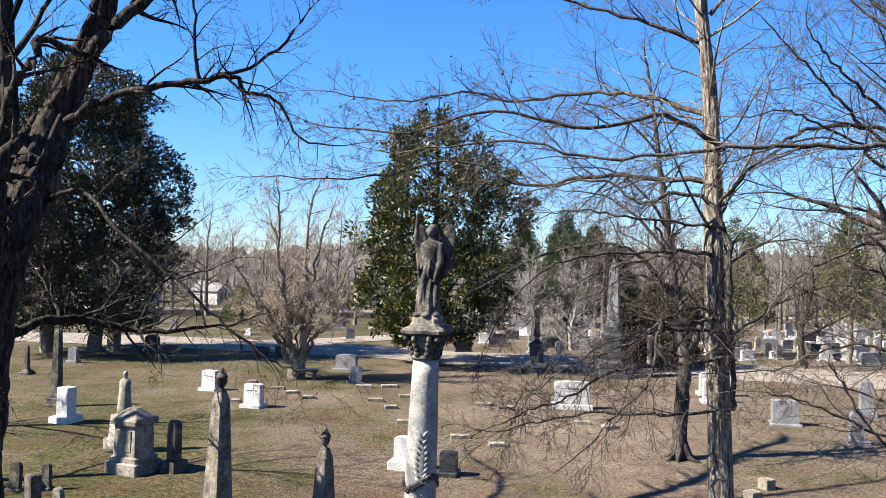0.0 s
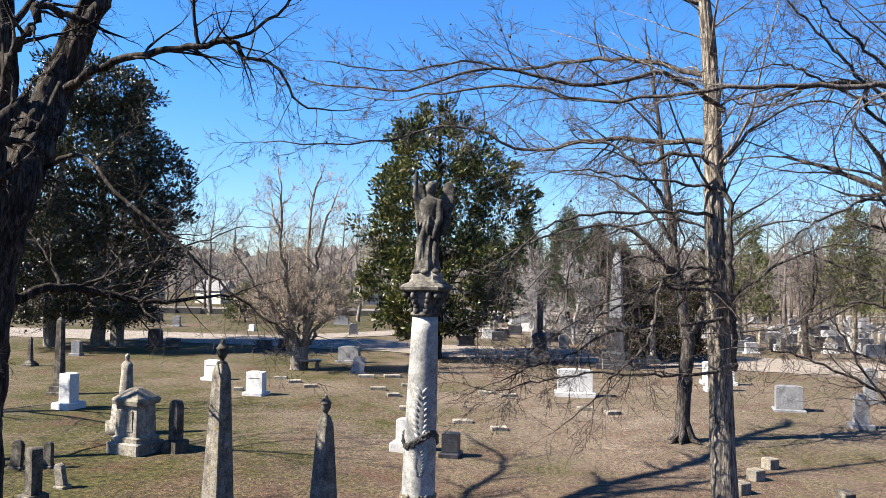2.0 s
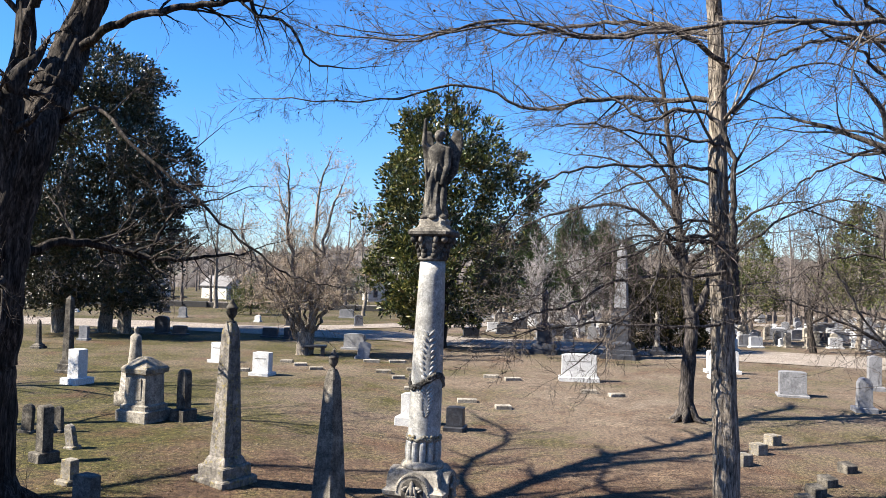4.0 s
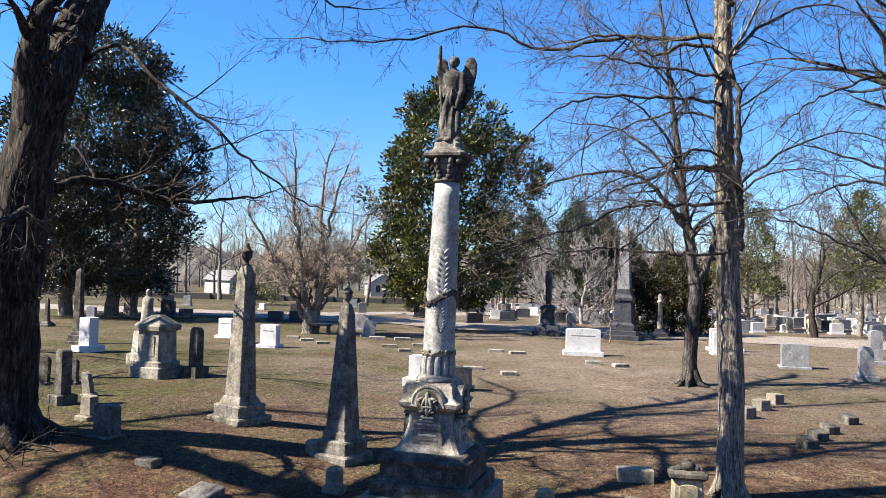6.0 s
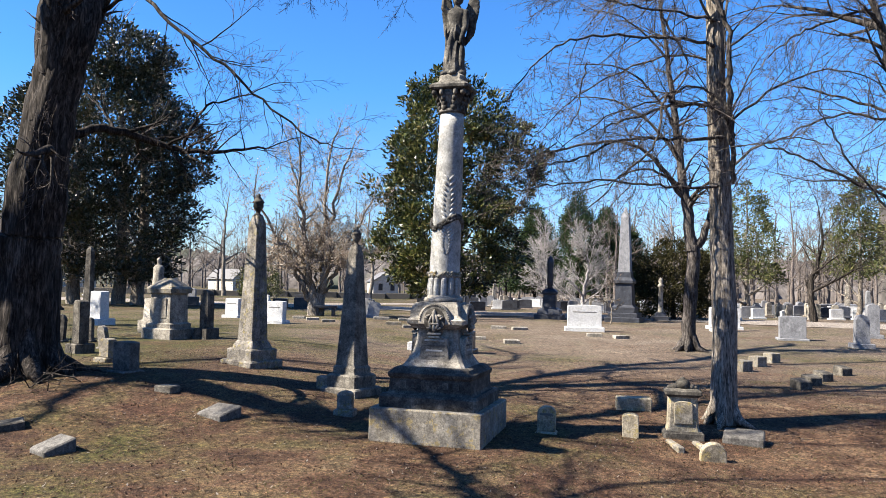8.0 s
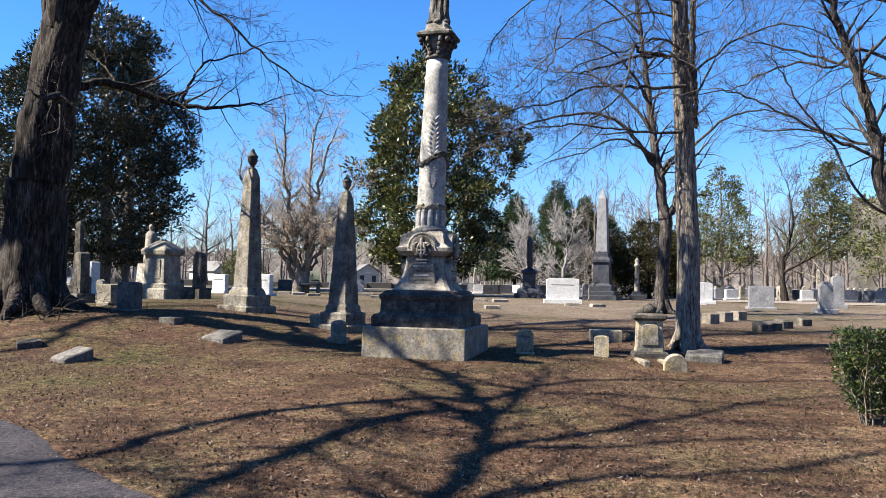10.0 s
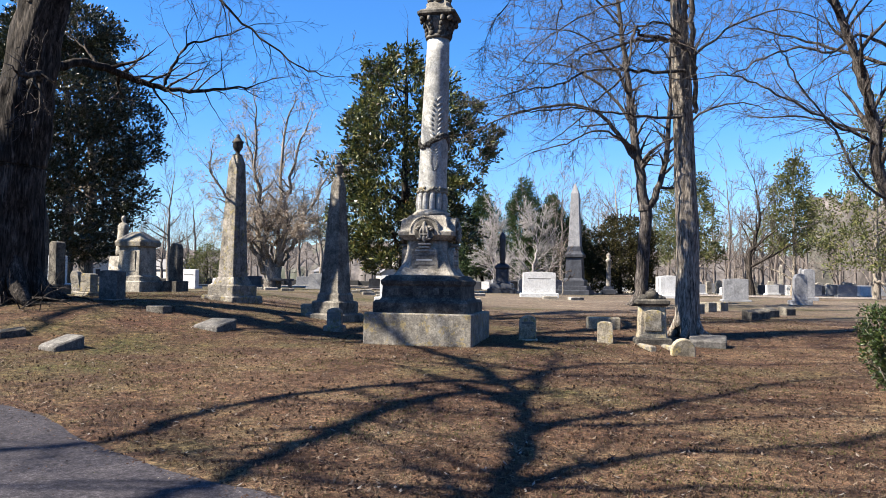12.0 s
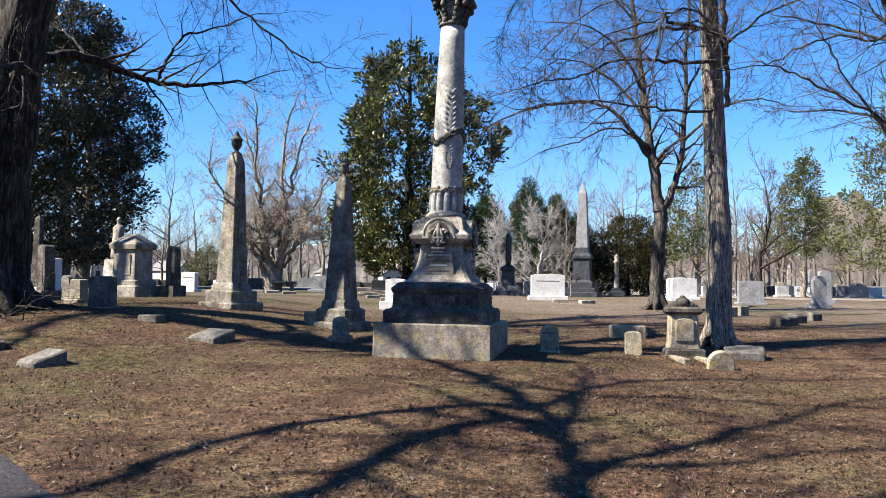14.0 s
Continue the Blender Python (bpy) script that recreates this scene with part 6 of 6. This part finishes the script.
def shade_tree():
    """The tree beside the drive whose limbs throw the long shadows over the lawn."""
    rng = random.Random(27)
    t = thing("oak_tree", "large bare tree leaning beside the drive", "tree", 0, 0, 0)
    wood, thin, tips = Wood(), Wood(), []

    def over(x, y, h):
        k = (h - ground_z(x, y)) / TO_SUN.z
        return (x + TO_SUN.x * k, y + TO_SUN.y * k, h)

    base = over(-1.0, -1.4, 5.6)
    bx, by = base[0] - 1.4, base[1] - 3.2
    start = [(bx, by, ground_z(bx, by) - 0.2), (bx + 0.1, by + 0.9, 2.6), base]
    p, r = limb(wood, start, 0.34, 0.16, rng, 6, 0.02, 12)
    main = [base, over(-0.3, 1.6, 7.0), over(0.0, 2.8, 7.6), over(0.33, 4.5, 8.4), over(0.36, 5.4, 8.8), over(0.36, 6.5, 9.4)]
    guides = [
        (main, 0.105, 0.075),
        ([main[5], over(0.1, 7.8, 9.9), over(-0.25, 9.0, 10.4), over(-0.9, 10.3, 11.0), over(-2.2, 11.2, 11.6)], 0.1, 0.06),
        ([main[4], over(0.8, 6.8, 9.6), over(1.3, 8.6, 10.4), over(1.5, 9.8, 11.0)], 0.07, 0.03),
        ([main[5], over(-0.2, 6.6, 9.6), over(-1.6, 5.9, 10.0), over(-2.4, 4.9, 10.3), over(-2.8, 3.9, 10.5), over(-3.4, 3.5, 10.7)], 0.105, 0.055),
        ([main[4], over(0.0, 6.0, 9.2), over(-0.84, 5.1, 9.6), over(-1.3, 4.1, 9.9), over(-1.6, 3.2, 10.1), over(-2.0, 2.5, 10.3), over(-2.9, 1.8, 10.5)], 0.12, 0.07),
        ([main[2], over(-0.5, 3.1, 8.2), over(-1.6, 3.5, 8.7), over(-2.7, 3.7, 9.0)], 0.035, 0.02),
        ([main[5], over(0.9, 7.1, 10.0), over(2.1, 7.3, 10.6), over(3.8, 7.3, 11.2), over(6.0, 7.0, 11.8)], 0.06, 0.025),
        ([main[3], over(0.9, 4.5, 9.0), over(1.6, 4.75, 9.5), over(3.1, 5.5, 10.2), over(5.0, 5.6, 11.0)], 0.06, 0.025),
        ([main[2], over(0.6, 2.75, 8.2), over(1.2, 2.85, 8.7), over(2.4, 3.0, 9.4), over(4.4, 4.2, 10.2)], 0.055, 0.025),
        ([main[1], over(0.4, 1.7, 7.8), over(1.0, 1.9, 8.3), over(1.8, 2.35, 9.0), over(2.9, 3.1, 9.6)], 0.07, 0.03),
        ([over(-0.25, 9.0, 10.4), over(0.4, 8.0, 11.0), over(1.5, 7.0, 11.4), over(2.4, 6.4, 11.8), over(3.4, 6.0, 12.2)], 0.05, 0.02),
        ([over(1.3, 10.0, 11.2), over(0.3, 10.45, 11.5), over(-1.0, 10.95, 11.8), over(-2.2, 11.45, 12.0), over(-4.0, 12.2, 12.5), over(-6.0, 12.9, 13.0), over(-8.2, 13.5, 13.4)], 0.22, 0.4),
        ([over(-0.9, 10.3, 11.0), over(0.5, 11.3, 12.0), over(3.5, 13.4, 13.0), over(6.5, 15.2, 13.8), over(9.7, 17.4, 14.6), over(13.0, 20.0, 15.0)], 0.17, 0.1),
        ([over(-8.2, 13.5, 13.4), over(-6.4, 14.6, 14.0), over(-4.6, 16.8, 14.4), over(-2.0, 17.8, 14.8), over(1.0, 19.0, 15.2)], 0.14, 0.05),
        ([over(-6.0, 12.9, 13.0), over(-6.6, 11.6, 13.3), over(-6.4, 10.2, 13.6), over(-7.4, 9.0, 13.8)], 0.12, 0.05),
        ([over(-2.2, 11.2, 11.6), over(0.4, 15.6, 13.0), over(2.3, 18.3, 14.0), over(3.7, 20.0, 14.3), over(5.7, 21.8, 14.6), over(7.3, 23.4, 15.4), over(9.6, 26.5, 16.2), over(11.8, 28.5, 17.0)], 0.2, 0.14),
        ([over(2.3, 18.3, 14.0), over(4.4, 19.6, 14.4), over(7.0, 21.0, 14.8), over(10.5, 22.6, 15.2), over(13.5, 24.0, 15.4)], 0.12, 0.06),
        ([over(0.4, 15.6, 13.0), over(0.2, 18.6, 13.6), over(1.4, 22.2, 14.4), over(0.6, 25.0, 15.0)], 0.12, 0.06),
        ([over(3.5, 13.4, 13.0), over(4.0, 15.4, 13.4), over(3.2, 17.4, 13.8), over(3.8, 19.6, 14.2)], 0.12, 0.05),
        ([main[3], over(1.2, 5.0, 9.6), over(2.4, 6.2, 10.4), over(4.2, 7.8, 11.2), over(6.4, 8.6, 12.0)], 0.075, 0.03),
        ([main[2], over(0.9, 3.5, 8.6), over(2.2, 4.0, 9.4), over(3.6, 4.9, 10.2), over(5.6, 6.4, 11.0)], 0.08, 0.035),
        ([main[5], over(1.4, 8.0, 10.4), over(2.8, 8.9, 11.2), over(4.6, 9.4, 12.0), over(7.4, 9.6, 12.8)], 0.07, 0.03),
        ([over(-0.9, 10.3, 11.0), over(0.6, 11.0, 12.0), over(3.0, 11.3, 12.6), over(6.3, 11.2, 13.2), over(10.0, 11.3, 13.6)], 0.06, 0.025),
    ]
    fine = [(6, 0.22, 0.01, 4, 0.5, 45), (4, 0.25, 0.0, 3, 0.5, 45), (3, 0.3, 0.0, 0, 0.5, 45)]
    for pts, r0, r1 in guides:
        q, rr = limb(wood, pts, r0, r1, rng, 5, 0.05, 8)
        ln = sum((a - b).length for a, b in zip(q, q[1:]))
        branch_off(wood, thin, q, rr, 0, fine, rng, tips, int(ln * 2.9), 1.7, 45, 0.12)
    join_wood(wood, thin)
    wood.link("trunk", BARK, t)


shade_tree()


# ---- bare trees of the middle distance and the far woods ----
FINEST[0] = 0.01
def bare_tree(seed, height, spread, trunk_r, mat, twig_mat, label, x, y, name="bare_tree", rich=1.0, low=0.25, group=""):
    rng = random.Random(seed)
    t = thing(name, label, "tree", x, y, group=group)
    wood, thin, tips = Wood(), Wood(), []
    p, r = limb(wood, [(0, 0, -0.2), (rng.uniform(-0.2, 0.2), 0, height * 0.3), (rng.uniform(-0.5, 0.5), rng.uniform(-0.4, 0.4), height * 0.62), (rng.uniform(-0.6, 0.6), 0, height * 0.9)], trunk_r, 0.03, rng, 5, 0.06, 7)
    branch_off(wood, thin, p, r, 0, [(4, 0.2, 0.07, int(6 * rich), 0.52, 42), (3, 0.25, 0.05, int(5 * rich), 0.5, 42), (2, 0.28, 0.03, 0, 0.5, 40)], rng, tips, int(12 * rich), spread, 52, low)
    wood.link("trunk", mat, t)
    tw = Wood()
    tw.v, tw.f = thin.v, thin.f
    tagged(tw.link("branchwork", twig_mat, t), kind="stuff")
    return t


bare_tree(58, 14.0, 5.0, 0.36, BARK_BROWN, TWIG, "tall bare tree shading the older graves", -17.0, 18.5, "oak_tree")
# Second tree, out of view, added to throw more shade on the left lawn.
bare_tree(59, 13.0, 4.6, 0.32, BARK_BROWN, TWIG, "unseen bare tree added to shade the older graves", -20.5, 25.5, "oak_tree")
bare_tree(51, 14.5, 4.0, 0.32, BARK, TWIG, "tall bare tree beyond the far drive", -30.6, 93)
bare_tree(52, 11.5, 3.4, 0.26, BARK, TWIG, "bare tree beyond the far drive", -11.2, 82)
bare_tree(53, 5.4, 2.6, 0.2, TWIG_PINK, TWIG_PINK, "low dense bare ornamental tree with pinkish twigs", 8.4, 60, "cherry_tree", 1.9, 0.1)
bare_tree(54, 5.6, 2.8, 0.2, TWIG_PINK, TWIG_PINK, "low dense bare ornamental tree with pinkish twigs", 5.6, 63, "cherry_tree", 1.9, 0.1)
bare_tree(55, 8.5, 3.2, 0.28, BARK_DARK, TWIG, "crooked bare tree among the far graves", 22.6, 52, "bare_tree", 1.2, 0.2)
bare_tree(56, 2.6, 0.9, 0.04, BARK, TWIG, "slim bare sapling between headstones", 7.2, 41)
bare_tree(57, 10, 3.4, 0.25, BARK, TWIG_HAZED, "bare tree behind the evergreens", 16.5, 66)


def far_woods():
    rng = random.Random(77)
    lab = "bare grey-brown winter tree in the distance"
    kinds = [bare_tree(60 + k, h, s, 0.25, TWIG_HAZED, TWIG_HAZED, lab, x, y, "bare_tree", 0.76, 0.2, "distant bare trees")
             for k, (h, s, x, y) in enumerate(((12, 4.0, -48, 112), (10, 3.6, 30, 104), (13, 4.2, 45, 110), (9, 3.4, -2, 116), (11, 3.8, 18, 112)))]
    for k in range(260):
        y = rng.uniform(100, 190)
        x = rng.uniform(-0.78, 0.8) * y
        if k % 4 == 0:
            y = rng.uniform(78, 108)
            x = rng.uniform(0.12, 0.85) * y
        src = kinds[k % 5]
        m = pose(x, y, ground_z(x, y) - 0.1, 0, 0, rng.uniform(0, 360))
        c = copy_thing(src, m)
        s = rng.uniform(0.75, 1.15)
        c.scale = (s, s, s * rng.uniform(0.85, 1.1))
    for y0, h, sd in ((205, 10.0, 1), (270, 13.0, 2), (420, 24.0, 3)):
        verts, faces = [], []
        n = 1000
        for i in range(n + 1):
            x = (i / n - 0.5) * 3.2 * y0
            yy = y0 + 12 * noise.noise(Vector((x * 0.01, sd, 0)))
            hh = h * (0.8 + 0.35 * noise.noise(Vector((x * 0.012, sd * 3, 1))) + 0.16 * noise.noise(Vector((x * 0.11, sd, 2))) + 0.12 * noise.noise(Vector((x * 0.4, sd, 4))) + 0.16 * noise.noise(Vector((x * 1.3, sd, 6))))
            for j in range(5):
                u = j / 4
                verts.append((x + 1.5 * noise.noise(Vector((x * 0.3, j, sd))), yy + 18 * u * u - 4 * noise.noise(Vector((x * 0.2, j * 2.0, sd))), -1 + (hh + 1) * u))
        for i in range(n):
            for j in range(4):
                faces.append((i * 5 + j, (i + 1) * 5 + j, (i + 1) * 5 + j + 1, i * 5 + j + 1))
        tagged(mesh_ob("backdrop", verts, faces, WOODS, smooth=True), "hazy ridge of bare winter woods", "woods", kind="structure")


def low_sky_blocker():
    """An unseen belt of woods, added west, south and east to block low sky light."""
    verts, faces = [], []
    n = 700
    for i in range(n + 1):
        a = radians(-30 - 300 * i / n)
        c, w = math.cos(a + math.pi / 2), math.sin(a + math.pi / 2)
        r = 150 + 14 * noise.noise(Vector((c * 4, w * 4, 9)))
        hh = 23 * (0.85 + 0.3 * noise.noise(Vector((c * 7, w * 7, 2))) + 0.14 * noise.noise(Vector((c * 45, w * 45, 5))) + 0.14 * noise.noise(Vector((c * 160, w * 160, 8))))
        for j in range(5):
            u = j / 4
            rr = r + 16 * u * u + 3 * noise.noise(Vector((c * 60, w * 60, j * 2.0)))
            verts.append((rr * c, 20 + rr * w, -1 + (hh + 1) * u))
    for i in range(n):
        for j in range(4):
            faces.append((i * 5 + j, (i + 1) * 5 + j, (i + 1) * 5 + j + 1, i * 5 + j + 1))
    tagged(mesh_ob("backdrop", verts, faces, WOODS, smooth=True), "unseen woods belt added to block low sky light", "woods", kind="structure")


low_sky_blocker()
FINEST[0] = 0.018
far_woods()
FINEST[0] = 0.0028


# ---- the clipped shrub and things on the lawn ----
def shrub():
    rng = random.Random(33)
    x, y = 4.6, 6.4
    t = thing("shrub", "clipped small-leaved evergreen shrub on thin stems", "shrub", x, y)
    wood, thin, tips = Wood(), Wood(), []
    for k in range(12):
        a = rng.random() * math.tau
        grow(wood, thin, Vector((0.1 * math.cos(a), 0.1 * math.sin(a), -0.05)), Vector((0.35 * math.cos(a), 0.35 * math.sin(a), 1)), 0.75, 0.013, 0, [(5, 0.15, 0.05, 5, 0.5, 40), (4, 0.25, 0.05, 0, 0.5, 40)], rng, tips)
    join_wood(wood, thin)
    wood.link("stem", BARK, t)
    pts = crown_points(rng, [(0.16, 0.16), (0.35, 0.26), (0.6, 0.36), (0.88, 0.38), (1.04, 0.32)], (0, 0), 300, 24, 0.08, 0.14, 2.0, 0.35)
    leaf_mesh("leaves", pts, rng, 0.042, LEAF_HEDGE, t, 0.55)


shrub()


def lawn_edge_y(x):
    return 1.7 + (0.95 * (-x - 0.5) if x < -0.5 else 0.42 * max(0, x - 1.2))


def litter():
    rng = random.Random(44)
    pts = []
    while len(pts) < 42000:
        y = 1.8 + 20 * rng.random() ** 1.7
        x = rng.uniform(-8, 9)
        if y > lawn_edge_y(x) - 0.3 or rng.random() < 0.12:
            pts.append((Vector((x, y, ground_z(x, y) + 0.012)), Vector((rng.uniform(-1, 1), rng.uniform(-1, 1), -0.3))))
    verts, faces = [], []
    for c, o in pts:
        a = rng.random() * math.tau
        L = rng.uniform(0.009, 0.03)
        d = Vector((math.cos(a), math.sin(a), rng.uniform(-0.1, 0.35))) * L
        s = Vector((-math.sin(a), math.cos(a), rng.uniform(-0.3, 0.3))) * L * 0.4
        b = len(verts)
        verts += [tuple(c - d), tuple(c + s), tuple(c + d + Vector((0, 0, 0.008))), tuple(c - s)]
        faces += [(b, b + 1, b + 2), (b, b + 2, b + 3)]
    tagged(mesh_ob("leaf_litter", verts, faces, LITTER), "scattered brown fallen leaves on the lawn", "leaves", kind="stuff")
    verts, faces = [], []
    for k in range(3400):
        y = 2.0 + 15 * rng.random() ** 1.6
        x = rng.uniform(-7, 8)
        if y < lawn_edge_y(x):
            continue
        r = rng.uniform(0.008, 0.015)
        c = Vector((x, y, ground_z(x, y) + r * 0.8))
        b = len(verts)
        verts += [tuple(c + Vector(q) * r) for q in ((1, 0, 0), (-1, 0, 0), (0, 1, 0), (0, -1, 0), (0, 0, 1), (0, 0, -1))]
        faces += [(b + i, b + j, b + k2) for i, j, k2 in ((0, 2, 4), (2, 1, 4), (1, 3, 4), (3, 0, 4), (2, 0, 5), (1, 2, 5), (3, 1, 5), (0, 3, 5))]
    tagged(mesh_ob("seed_balls", verts, faces, GUMBALL), "dark fallen sweetgum balls on the lawn", "seed balls", kind="stuff")

    def blades(name, n, mat, test, label, hmax):
        verts, faces = [], []
        k = 0
        while k < n:
            y = 1.7 + 16 * rng.random() ** 1.9
            x = rng.uniform(-7.5, 8)
            if y < lawn_edge_y(x) or not test(x, y):
                if rng.random() < 0.9:
                    continue
            k += 1
            z = ground_z(x, y)
            for e in range(3):
                a = rng.random() * math.tau
                h = rng.uniform(0.3, 1) * hmax
                px, py = x + rng.uniform(-0.03, 0.03), y + rng.uniform(-0.03, 0.03)
                dx, dy = math.cos(a), math.sin(a)
                l = rng.uniform(0.6, 1.9) * h
                b = len(verts)
                verts += [(px - dy * 0.003, py + dx * 0.003, z - 0.005), (px + dy * 0.003, py - dx * 0.003, z - 0.005), (px + dx * l, py + dy * l, z + h)]
                faces.append((b, b + 1, b + 2))
        tagged(mesh_ob(name, verts, faces, mat), label, "grass", kind="stuff")

    blades("dry_grass", 95000, THATCH, lambda x, y: True, "short tan winter grass", 0.028)
    blades("green_grass", 12000, GREEN_GRASS, lambda x, y: noise.noise(Vector((x * 0.16 * 5, y * 0.16 * 5, 2))) > 0.2, "patches of green grass and moss", 0.032)


litter()
